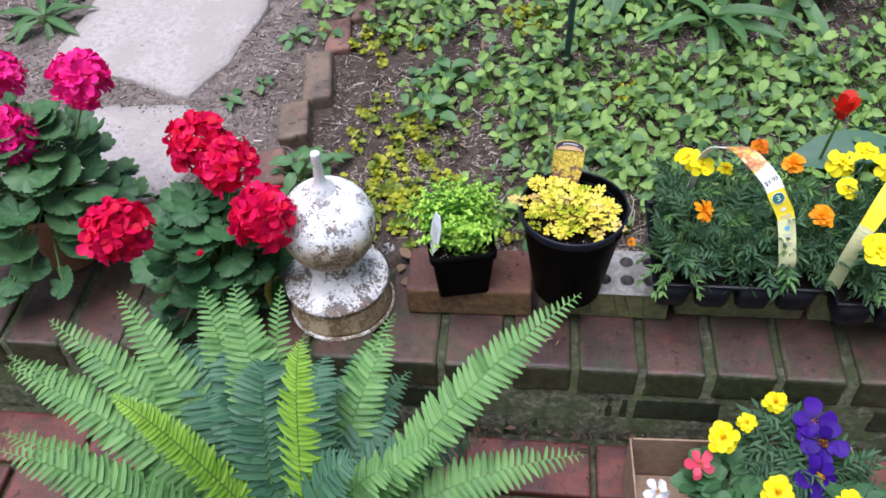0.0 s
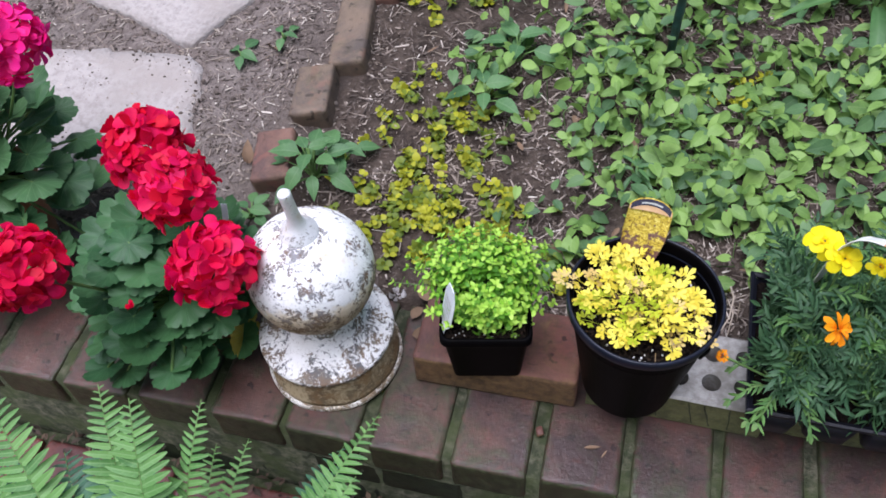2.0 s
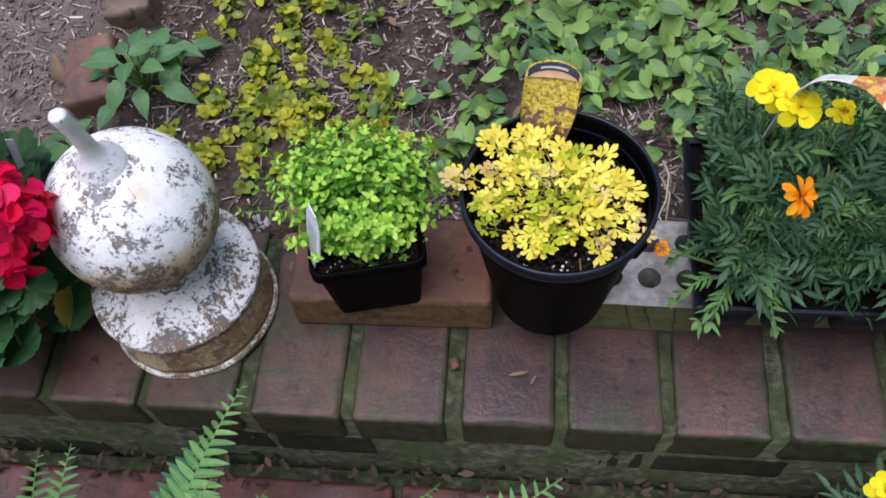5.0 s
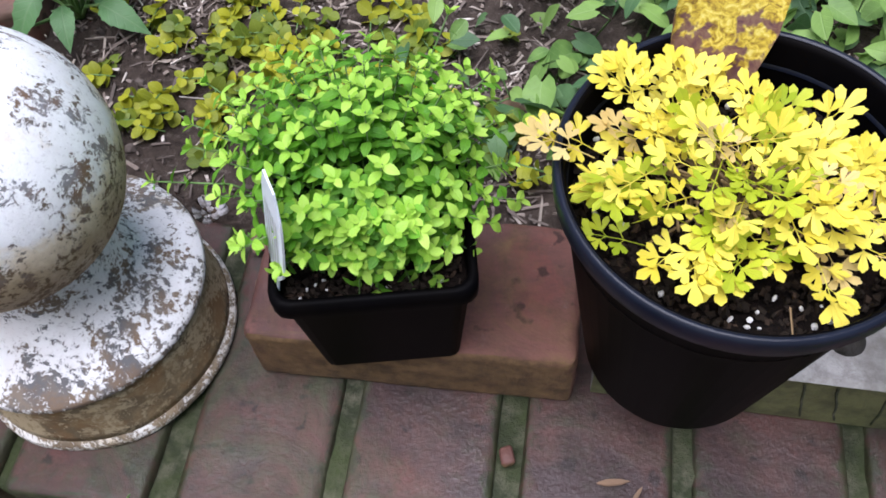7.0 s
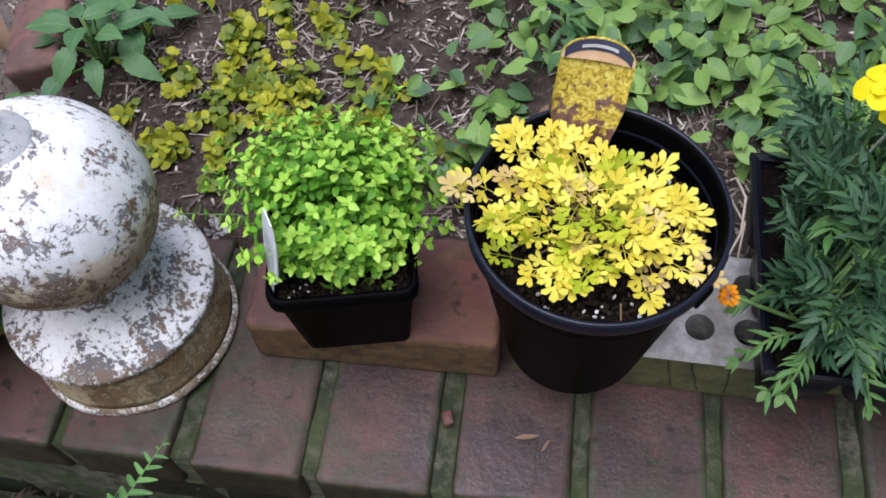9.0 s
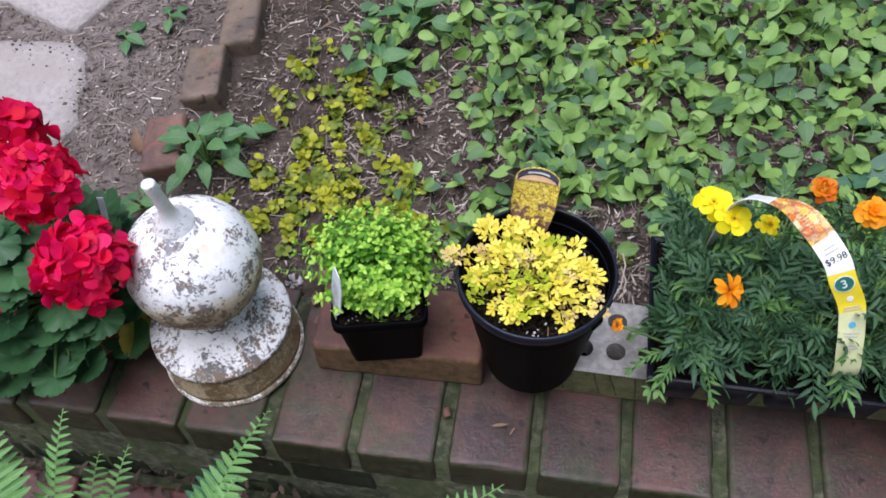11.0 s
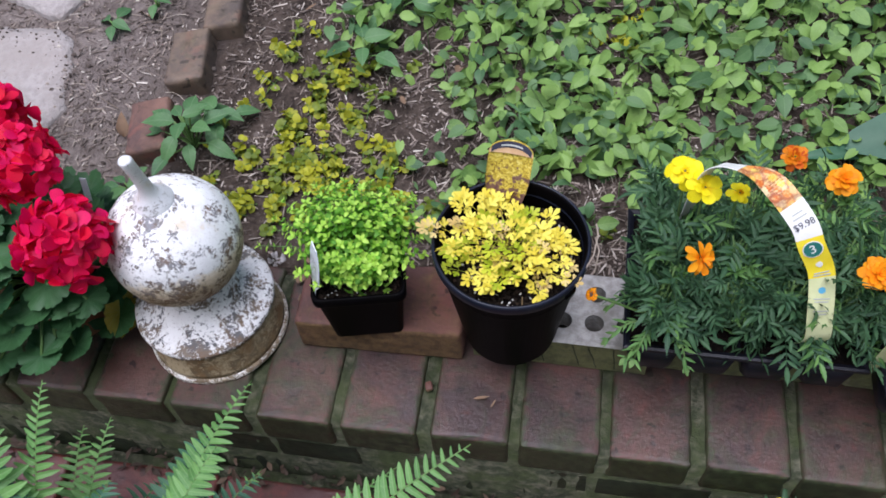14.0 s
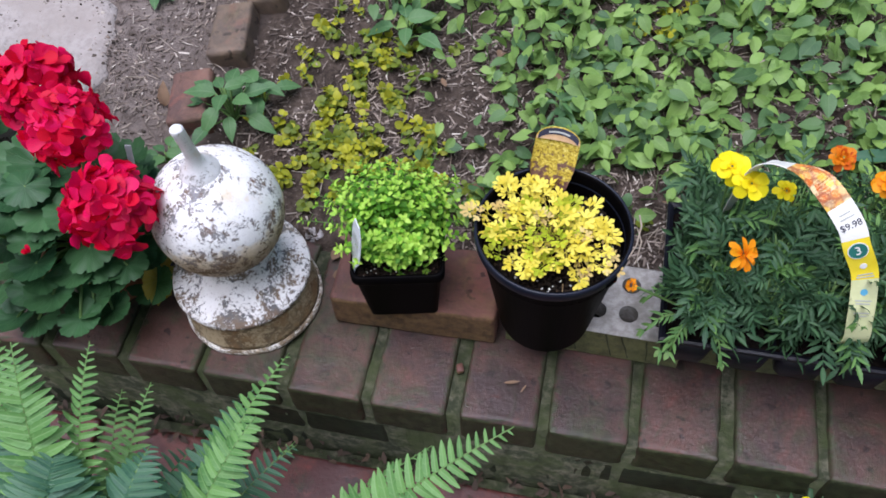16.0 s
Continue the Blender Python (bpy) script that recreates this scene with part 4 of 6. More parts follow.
def geranium_head(name, mat, radius, seed):
    """A domed cluster of ruffled five-petalled florets."""
    c = Cloud()
    r = np.random.default_rng(seed)
    n = 44
    for i in range(n):
        z = 1 - 1.45 * (i + 0.5) / n
        a = i * 2.39996 + r.normal(0, .15)
        q = math.sqrt(max(0, 1 - z * z))
        d = Vector((q * math.cos(a), q * math.sin(a), z))
        at = d * radius * r.uniform(0.62, 0.86)
        fr = aim(at, d.orthogonal(), d, 1.0, 0.0) @ pose(0, 0, 0, r.normal(0, 14), r.normal(0, 14), r.uniform(0, 360))
        for k in range(6):
            m = fr @ pose(0, 0, 0, 0, 0, 72 * k + r.normal(0, 8)) @ pose(0.001, 0, 0, r.normal(0, 15), -28 + r.normal(0, 14), 0) @ Matrix.Scale(radius * r.uniform(.36, .48), 4)
            c.add(PETAL[r.integers(3)], m)
    return c.mesh(name, mat)


def stalk_mesh(name, a, b, r0=0.0018, r1=0.0014, sag=0.0, mat="stalk"):
    a, b = Vector(a), Vector(b)
    pts = [a.lerp(b, q) + Vector((0, 0, sag * math.sin(q * math.pi))) for q in np.linspace(0, 1, 7)]
    return tpl_mesh(name, tube_tpl(pts, r0, r1, 6), M[mat])


# ---------- pots ----------
def pot_bm(r0, r1, h, wall=0.003, lip=0.005, seg=56):
    return lathe([(0.0, 0.004), (r0 - 0.006, 0.004), (r0 - 0.004, 0.0), (r0, 0.0015), (r0 + (r1 - r0) * 0.9, h * 0.9), (r1, h - 0.012), (r1 + lip * 0.7, h - 0.011), (r1 + lip, h - 0.008),
                  (r1 + lip, h - 0.002), (r1 + lip - 0.002, h), (r1 - 0.001, h), (r1 - wall, h - 0.003), (r1 - wall - 0.002, h - 0.02), (r0 - wall, 0.02), (0.0, 0.02)], seg)


def soil_bm(r, z, seg=40, rough=0.004, seed=0):
    bm = bmesh.new()
    rings = [[bm.verts.new((r * q * math.cos(a), r * q * math.sin(a), z + rough * noise.noise((r * q * math.cos(a) * 80, r * q * math.sin(a) * 80, seed)) * (q < 0.99)))
              for a in [2 * math.pi * i / seg for i in range(seg)]] for q in (1.0, 0.85, 0.68, 0.5, 0.32, 0.15)]
    for a, b in zip(rings, rings[1:]):
        for i in range(seg):
            bm.faces.new((a[i], a[(i + 1) % seg], b[(i + 1) % seg], b[i]))
    bm.faces.new(rings[-1])
    return bm




def perlite_mesh(spots, r=(0.0012, 0.0028)):
    c = Cloud()
    ico = bmesh.new()
    bmesh.ops.create_icosphere(ico, subdivisions=1, radius=1.0)
    v = np.array([p.co for p in ico.verts])
    f = [tuple(q.index for q in p.verts) for p in ico.faces]
    ico.free()
    for s in spots:
        c.add((v, f, np.zeros((len(v), 2))), pose(*s, rng.uniform(0, 90), rng.uniform(0, 90), 0) @ Matrix.Diagonal((rng.uniform(*r), rng.uniform(*r), rng.uniform(*r) * .8, 1)))
    return c.mesh("perlite", M["perlite"], False)


# ---------- golden plant in the round black pot ----------
def crumb_mesh(spots, r=(0.0005, 0.0021)):
    """Loose crumbs of potting mix."""
    c = Cloud()
    box = np.array([(x, y, z) for x in (-1, 1) for y in (-1, 1) for z in (-1, 1)], float)
    faces = [(0, 1, 3, 2), (4, 6, 7, 5), (0, 4, 5, 1), (2, 3, 7, 6), (0, 2, 6, 4), (1, 5, 7, 3)]
    kinds = [(box * (1 + rng.normal(0, .28, box.shape)), faces, np.zeros((8, 2))) for _ in range(6)]
    for i, q in enumerate(spots):
        c.add(kinds[i % 6], pose(*q, rng.uniform(0, 90), rng.uniform(0, 90), rng.uniform(0, 90)) @ Matrix.Diagonal((rng.uniform(*r), rng.uniform(*r) * .8, rng.uniform(*r) * .7, 1)))
    return c.mesh("potting_mix", M["potting_crumb"], False)


def build_golden():
    p = thing("potted_plant", "yellow feathery-leaved plant in a round black nursery pot", "potted plant", (0.0887, 0.1145, 0.0575), 0)
    r1, h = 0.0725, 0.1605
    pot = part("pot", pot_bm(0.0495, r1, h, 0.0022, 0.0018), M["plastic"], p, "black plastic nursery pot")
    rim = lathe([(r1 + 0.0002, h - 0.0120), (r1 + 0.0020, h - 0.0114), (r1 + 0.0026, h - 0.0100), (r1 + 0.0030, h - 0.0016), (r1 + 0.0020, h + 0.0006), (r1 + 0.0004, h + 0.0008), (r1 - 0.0008, h - 0.0006), (r1 - 0.0016, h - 0.0060),
                 (r1 - 0.0020, h - 0.0130), (r1 - 0.0038, h - 0.0142), (r1 - 0.0042, h - 0.0160)], 72)
    bmesh.ops.delete(rim, geom=[f for f in rim.faces if len(f.verts) > 4], context='FACES_ONLY')
    part("rim", rim, M["rim_sheen_plastic"], pot, "black stepped rim tinted blue for the sky's sheen")
    part("soil", soil_bm(r1 - 0.004, h - 0.030, 48, 0.009), M["potting"], p, "dark potting soil")

    def ring_spots(n, lo, z):
        out = []
        for _ in range(n):
            a, q = rng.uniform(0, 6.28), math.sqrt(rng.uniform(lo, 1)) * (r1 - 0.007)
            out.append((q * math.cos(a), q * math.sin(a), z + rng.uniform(-.001, .002)))
        return out
    link("potting_mix", crumb_mesh(ring_spots(1400, 0.1, h - 0.028)), p, "dark crumbs of potting mix")["kind"] = "stuff"
    link("perlite", perlite_mesh(ring_spots(46, 0.45, h - 0.026), (0.0006, 0.0019)), p, "white perlite grains")["kind"] = "stuff"
    kinds = {m: [tpl_mesh("leaf", t, M[m]) for t in GOLDEN] for m in ("gold", "gold_green", "gold_pale")}
    stems = Cloud()
    total = 76
    for i in range(total):
        u = (i + 0.5) / total
        a = i * 2.39996 + rng.normal(0, .22)
        q = math.sqrt(u)
        ca, sa = math.cos(a), math.sin(a)
        cx = -0.004 + 0.063 * q * ca * rng.uniform(0.90, 1.10)
        cy = -0.001 + 0.048 * q * sa * rng.uniform(0.90, 1.10) + (0.010 * q if ca < 0.1 and sa > 0 else 0.0)
        if 0.3 < a % 6.2832 < 1.2 and q > 0.75:
            continue
        z = h - 0.012 + 0.020 * (1 - q * q) + rng.normal(0, .0045) + (0.010 if q > 0.8 and ca < -.6 else 0.0)
        d = Vector((ca + rng.normal(0, .40), sa + rng.normal(0, .40), 0.10 + 0.30 * (1 - q) + rng.normal(0, .16)))
        rnd = rng.random()
        kind = "gold_green" if rnd < (0.42 if q < 0.45 or (sa < -.2 and ca < .1) else 0.10) else "gold_pale" if rnd > (0.80 if ca > 0.2 and sa < .1 else 0.94) else "gold"
        size = rng.uniform(0.0205, 0.0290) * (0.85 if kind == "gold_pale" else 1)
        up = Vector((rng.normal(0, .22) + 0.15 * ca, rng.normal(0, .22) - 0.22, 1))
        at = Vector((cx, cy, z)) - d.normalized() * size * 0.40
        link("leaf", kinds[kind][i % 6], p, "", aim(at, d, up, size))
        root = (rng.normal(0, .010), rng.normal(0, .010), h - 0.032)
        back = at - d.normalized() * size * 0.30
        stems.add(tube_tpl([root, (back.x * 0.5, back.y * 0.5, (root[2] + back.z) / 2 + 0.007), back], 0.0008, 0.0006, 4), Matrix())
    for i in range(26):
        a = rng.uniform(0, 6.28)
        q = rng.uniform(.01, .045)
        at = Vector((q * math.cos(a) + .012, q * math.sin(a) - .012, h - 0.018 + rng.uniform(0, .014)))
        stems.add(tube_tpl([at, at + Vector((rng.normal(0, .008), rng.normal(0, .008), rng.normal(.002, .004)))], 0.0007, 0.0005, 3), Matrix())
    link("stemwork", stems.mesh("stemwork", M["stalk_brown"]), p, "thin tan stems")["kind"] = "stuff"
    # a long pale shoot that reaches over the rim
    link("leaf", kinds["gold_pale"][1], p, "withered cream leaf", aim((0.050, -0.034, h - .003), (1, -.30, .05), (0, -.2, 1), .019))
    link("leaf", kinds["gold_pale"][3], p, "cream leaf tip over the rim", aim((-0.066, -0.003, h + .006), (-1, .25, .1), (0, -.2, 1), .024))
    for dry in (((.0785, .030, h - .004), (.0805, .012, h + .004), (.0775, -.010, h + .002), (.066, -.034, h - .004)), ((.0790, .026, h - .020), (.0830, .004, h - .010), (.0800, -.016, h - .018))):
        strand = Cloud()
        strand.add(tube_tpl([Vector(v) for v in dry], 0.0010, 0.0006, 5), Matrix())
        link("dry_stem", strand.mesh("dry_stem", M["straw"]), p, "withered straw-coloured stem over the rim")
    # picture label pushed into the soil at the back, with an arched dark header
    tag = bmesh.new()
    w, hh = 0.0215, 0.062
    arch = [(w * math.cos(t), hh * 0.84 + hh * 0.20 * math.sin(t) ** 0.8) for t in np.linspace(0, math.pi, 15)]
    prof = [(-w * .82, 0), (w * .82, 0), (w, hh * .40)] + arch + [(-w, hh * .40)]

    def bend(x, z):
        return 0.012 * (z / hh) ** 2 - 5.0 * x * x

    fr = [tag.verts.new((x, -0.0006 + bend(x, z), z)) for x, z in prof]
    bk = [tag.verts.new((x, 0.0006 + bend(x, z), z)) for x, z in prof]
    tag.faces.new(fr)
    tag.faces.new(bk[::-1])
    for i in range(len(prof)):
        tag.faces.new((fr[i], fr[(i + 1) % len(prof)], bk[(i + 1) % len(prof)], bk[i]))
    bmesh.ops.triangulate(tag, faces=[f for f in tag.faces if len(f.verts) > 4])
    lab = part("plant_label", tag, M["tag_photo"], p, "picture label of yellow foliage", pose(-0.0125, 0.0575, h - 0.012, -10, 5, -2), False)

    def strip(name, lo, hi, wide, mat, off):
        """A printed band across the label that follows its bend."""
        bm = bmesh.new()
        cols = []
        for k in range(13):
            x = -wide + 2 * wide * k / 12
            cols.append([bm.verts.new((x, -0.0006 - off + bend(x, z), z)) for z in (lo(x), hi(x))])
        for c0, c1 in zip(cols, cols[1:]):
            bm.faces.new((c0[0], c1[0], c1[1], c0[1]))
        part(name, bm, M[mat], lab, "", None, False)

    def top(x):
        return hh * 0.84 + hh * 0.20 * max(0.0, 1 - (x / w) ** 2) ** 0.4
    strip("band", lambda x: hh * .845, lambda x: min(hh * .93, top(x) - .0004), w * .97, "tag_band", 0.0004)
    strip("header", lambda x: top(x) - .0062, lambda x: top(x) - .0002, w * .90, "ink", 0.0008)
    strip("bar", lambda x: top(x) - .0045, lambda x: top(x) - .0028, w * .48, "ink_grey", 0.0012)
    # moulded tab on the rim
    bm = brick_bm(0.006, 0.014, 0.008, 0.0012, 1)
    part("rim_tab", bm, M["plastic"], p, "", pose(r1 * 0.80, -r1 * 0.62, h - 0.010, 0, 0, -38))


build_golden()


# ---------- thyme in the square black pot ----------
def build_thyme():
    yaw = 12
    p = thing("potted_plant", "bright green small-leaved herb in a square black pot", "potted plant", (-0.0705, 0.1215, 0.0575), yaw)
    h, b0, b1 = 0.093, 0.0372, 0.0462
    bm = bmesh.new()

    def ring(half, z, rad):
        vs = []
        for sx, sy, st in ((1, 1, 0), (-1, 1, 90), (-1, -1, 180), (1, -1, 270)):
            for k in range(4):
                a = radians(st + 30 * k)
                vs.append(bm.verts.new((sx * (half - rad) + rad * math.cos(a), sy * (half - rad) + rad * math.sin(a), z)))
        return vs
    rings = [ring(b0 - .004, 0.002, .006), ring(b0, 0.0, .006), ring(b0 + (b1 - b0) * .8, h - 0.017, .008), ring(b1, h - 0.016, .009), ring(b1 + .0022, h - 0.012, .009), ring(b1 + .0022, h - 0.001, .009), ring(b1, h, .009),
             ring(b1 - .002, h - 0.001, .008), ring(b1 - .003, h - .014, .007)]
    for a, c in zip(rings, rings[1:]):
        for i in range(16):
            bm.faces.new((a[i], a[(i + 1) % 16], c[(i + 1) % 16], c[i]))
    bm.faces.new(rings[0])
    part("pot", bm, M["plastic"], p, "square black plastic pot")
    bm = bmesh.new()
    g = 14
    grid = [[bm.verts.new(((i / g - .5) * 2 * (b1 - .0026), (j / g - .5) * 2 * (b1 - .0026), h - 0.012 + 0.008 * noise.noise((i * .9, j * .9, 3)))) for i in range(g + 1)] for j in range(g + 1)]
    for j in range(g):
        for i in range(g):
            bm.faces.new((grid[j][i], grid[j][i + 1], grid[j + 1][i + 1], grid[j + 1][i]))
    part("soil", bm, M["potting"], p, "dark potting soil")
    link("perlite", perlite_mesh([(rng.uniform(-.038, .038), rng.uniform(-.041, .03), h - 0.009 + rng.uniform(-.001, .002)) for _ in range(44)], (0.0006, 0.0018)), p, "white perlite grains")["kind"] = "stuff"
    link("potting_mix", crumb_mesh([(rng.uniform(-.041, .041), rng.uniform(-.041, .041), h - 0.011 + rng.uniform(-.001, .003)) for _ in range(1200)]), p, "dark crumbs of potting mix")["kind"] = "stuff"
    c = Cloud()
    for i in range(230):
        q, a = math.sqrt((min(i, 184) + .5) / 185), i * 2.39996
        bx, by = 0.026 * q * math.cos(a), 0.008 + 0.024 * q * math.sin(a)
        spread = 0.058 + 0.009 * rng.normal()
        tx, ty = bx * 0.4 + spread * q * math.cos(a) * 1.06, 0.010 + by * .4 + (spread * 0.92) * q * math.sin(a)
        top = h + 0.064 * (1 - 0.60 * q * q) + rng.normal(0, .010)
        if ty < 0.0:
            ty = max(ty, -0.042)
            top -= 0.010 + 0.35 * max(0.0, -ty - 0.012)
        elif tx < 0.0:
            tx *= 1.12
        if i >= 185:
            tx, ty = rng.uniform(-.036, .030), rng.uniform(-.041, -.026)
            bx, by, top = tx * .8, ty * .75, h + rng.uniform(.012, .062 if tx < -.012 else .042)
        root = Vector((bx, by, h - .008))
        tip = Vector((tx, ty, top))
        mid = root.lerp(tip, .5) + Vector((0, 0, .012))
        pts = [root, mid, tip]
        c.add(tube_tpl(pts, .0006, .0004, 3), Matrix(), 2)
        n = 6
        for k in range(n):
            t = 0.36 + 0.64 * (k + .6) / n
            at = root.lerp(mid, t * 2) if t < .5 else mid.lerp(tip, t * 2 - 1)
            ax = (tip - root).normalized()
            side = ax.orthogonal().normalized()
            side = Matrix.Rotation(k * 1.57 + i, 3, ax) @ side
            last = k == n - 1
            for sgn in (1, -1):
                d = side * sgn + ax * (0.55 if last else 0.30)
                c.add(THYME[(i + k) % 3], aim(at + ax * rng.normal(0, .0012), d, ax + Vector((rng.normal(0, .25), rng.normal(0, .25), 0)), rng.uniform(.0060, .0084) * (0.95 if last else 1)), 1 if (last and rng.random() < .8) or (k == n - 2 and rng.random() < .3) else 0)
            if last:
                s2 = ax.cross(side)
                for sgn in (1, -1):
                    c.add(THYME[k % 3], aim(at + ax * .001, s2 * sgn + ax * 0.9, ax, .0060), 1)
    link("foliage", c.mesh("foliage", [M["thyme"], M["thyme_top"], M["stalk"]]), p, "dense tiny bright green leaves")
    # white label, bowed outwards over the rim, its printed side to the front
    bm = bmesh.new()
    rows = []
    for k in range(13):
        z = .084 * k / 12
        half = min(.0125, .0035 + .55 * max(0.0, z - .014), .0125 - .0060 * max(0.0, z - .068) / .016)
        rows.append([bm.verts.new((sx * half, -.0005 * sg - .004 * (z / .084) ** 2, z)) for sx, sg in ((-1, 1), (1, 1), (1, -1), (-1, -1))])
    for a, c2 in zip(rows, rows[1:]):
        for i in range(4):
            bm.faces.new((a[i], a[(i + 1) % 4], c2[(i + 1) % 4], c2[i]))
    bm.faces.new(rows[0])
    bm.faces.new(rows[-1])
    lab = part("plant_label", bm, M["white_label"], p, "plain white plastic label", pose(-.0465, -.0340, h - .010, -13, 2, -70), False)
    for k in range(5):
        bm = bmesh.new()
        x = -.008 + .0035 * k
        cols = [[bm.verts.new((x + dx, -.0009 - .004 * (z / .084) ** 2, z)) for dx in (-.0006, .0006)] for z in np.linspace(.022, .064, 7)]
        for c0, c1 in zip(cols, cols[1:]):
            bm.faces.new((c0[0], c0[1], c1[1], c1[0]))
        part("print_bar", bm, M["ink_grey"], lab, "", None, False)


build_thyme()


# ---------- geraniums ----------
def build_geranium(label, at, heads, mat, leaves, spread, top, seed, squash=0.9, pot_r=0.058, pot_h=0.10, buds=(), low=0.05):
    r = np.random.default_rng(seed)
    p = thing("potted_geranium", label, "geranium", at, 0, "geraniums")
    part("pot", pot_bm(pot_r * .72, pot_r, pot_h, .004, .004, 40), M["terracotta"], p, "clay flower pot")
    part("soil", soil_bm(pot_r - .004, pot_h - .012), M["potting"], p, "dark potting soil")
    kinds = [tpl_mesh("leaf", t, M["geranium_pale" if mat == "magenta" else "geranium"]) for t in GERANIUM]
    crown = Vector((0, 0, pot_h))
    st = Cloud()
    for i in range(leaves):
        q = math.sqrt((i + .5) / leaves)
        a = i * 2.39996 + r.normal(0, .2)
        rad = spread * q * r.uniform(.85, 1.08)
        z = low + (top - low) * (1 - q ** 2.2) + r.normal(0, .010)
        pos = Vector((rad * math.cos(a), rad * math.sin(a) * squash, z))
        if mat == 'red' and pos.x > 0.035 and pos.z < 0.12:
            pos.x = 0.035 + (pos.x - 0.035) * 0.5
        out = Vector((math.cos(a), math.sin(a), 0))
        up = (Vector((0, 0, 1)) + out * (0.15 + 0.95 * q) + Vector((r.normal(0, .18), r.normal(0, .18), 0))).normalized()
        size = r.uniform(.042, .060) * (1.18 if mat == 'magenta' else 1)
        link("leaf", kinds[i % 4], p, "", aim(pos, out + Vector((r.normal(0, .3), r.normal(0, .3), 0)), up, size))
        st.add(tube_tpl([crown + out * .01, crown.lerp(pos, .55) + Vector((0, 0, .01)), pos], .0022, .0016, 5), Matrix())
    link("stemwork", st.mesh("stemwork", M["stalk"]), p, "pale green stems")["kind"] = "stuff"
    for k, (x, y, z, rad, lean) in enumerate(heads):
        loc = Vector((x, y, z)) - Vector(at)
        d = Vector((lean[0], lean[1], 1)).normalized()
        link("flower_head", geranium_head("flower_head", M[mat], rad, seed + k), p, "", aim(loc, d.orthogonal(), d))
        link("flower_stalk", stalk_mesh("flower_stalk", crown + Vector((loc.x * .15, loc.y * .15, 0)), loc - d * rad * .45, .0022, .0018, -0.006), p)
    for (x, y, z) in buds:
        loc = Vector((x, y, z)) - Vector(at)
        link("bud", flower_mesh("bud", [(4, .008, 70, .001, 0), (3, .007, 82, 0, 0)], M[mat], 0, None, 3), p, "small red bud", pose(*loc, 20, 0, 0))
    return p


g1 = build_geranium("red geranium with round scalloped leaves in a pot", (-0.435, 0.105, 0.0),
                    [(-0.327, 0.055, 0.238, 0.044, (.1, -.5)), (-0.385, 0.113, 0.276, 0.040, (.1, -.3)), (-0.440, 0.158, 0.276, 0.043, (-.1, -.2)), (-0.505, 0.0, 0.258, 0.044, (-.1, -.4))],
                    "red", 84, 0.122, 0.205, 5, 0.92, 0.056, 0.09, [(-0.409, 0.01, 0.205)], 0.058)
link("leaf", tpl_mesh("leaf", GERANIUM[2], M["geranium_old"]), g1, "yellowed old leaf", aim((0.076, -0.020, 0.050), (0.1, -1, -.6), (1, 0.0, .25), 0.060))
tag = brick_bm(0.007, 0.001, 0.05, 0.0003, 1, 0.0)
part("plant_label", tag, M["white_label"], g1, "narrow white plastic label", pose(0.051, 0.060, 0.160, -12, 6, 10), False)
build_geranium("magenta geranium with large dark green leaves in a pot", (-0.735, 0.19, 0.0),
               [(-0.628, 0.238, 0.322, 0.042, (.1, -.3)), (-0.735, 0.180, 0.262, 0.044, (-.1, -.4)), (-0.80, 0.295, 0.285, 0.040, (0, -.2))],
               "magenta", 92, 0.138, 0.285, 17, 1.05, 0.060, 0.13, (), 0.055)


# ---------- marigold trays ----------
def strap_mesh(points, width, spans, across, turn=0.8):
    """A bent plastic band through the points; spans of its length take one material each."""
    pts = [Vector(p) for p in points]
    fine = []
    for i in range(len(pts) - 1):
        p0, p1, p2, p3 = pts[max(i - 1, 0)], pts[i], pts[i + 1], pts[min(i + 2, len(pts) - 1)]
        for k in range(8):
            t = k / 8
            fine.append(0.5 * ((2 * p1) + (p2 - p0) * t + (2 * p0 - 5 * p1 + 4 * p2 - p3) * t * t + (3 * p1 - p0 - 3 * p2 + p3) * t ** 3))
    fine.append(pts[-1])
    bm = bmesh.new()
    rows = []
    a = Vector(across).normalized()
    frames = []
    for i, p in enumerate(fine):
        d = (fine[min(i + 1, len(fine) - 1)] - fine[max(i - 1, 0)]).normalized()
        w = min(1.0, max(0.0, (i / len(fine) - 0.56) / 0.16)) * turn
        a = Vector(across).normalized().lerp(Vector((0.25, 0.70, -0.65)), w)
        a = (a - d * a.dot(d)).normalized()
        nrm = a.cross(d).normalized()
        frames.append((p, a.copy(), nrm))
        rows.append([bm.verts.new(p + a * q * width / 2 + nrm * o) for q, o in ((-1, -.0005), (1, -.0005), (1, .0005), (-1, .0005))])
    total = len(fine) - 1
    for i, (a, b) in enumerate(zip(rows, rows[1:])):
        mi = next(k for k, e in enumerate(spans) if (i + .5) / total <= e)
        for k in range(4):
            bm.faces.new((a[k], a[(k + 1) % 4], b[(k + 1) % 4], b[k])).material_index = mi
    bm.faces.new(rows[0])
    bm.faces.new(rows[-1])
    return bm, frames


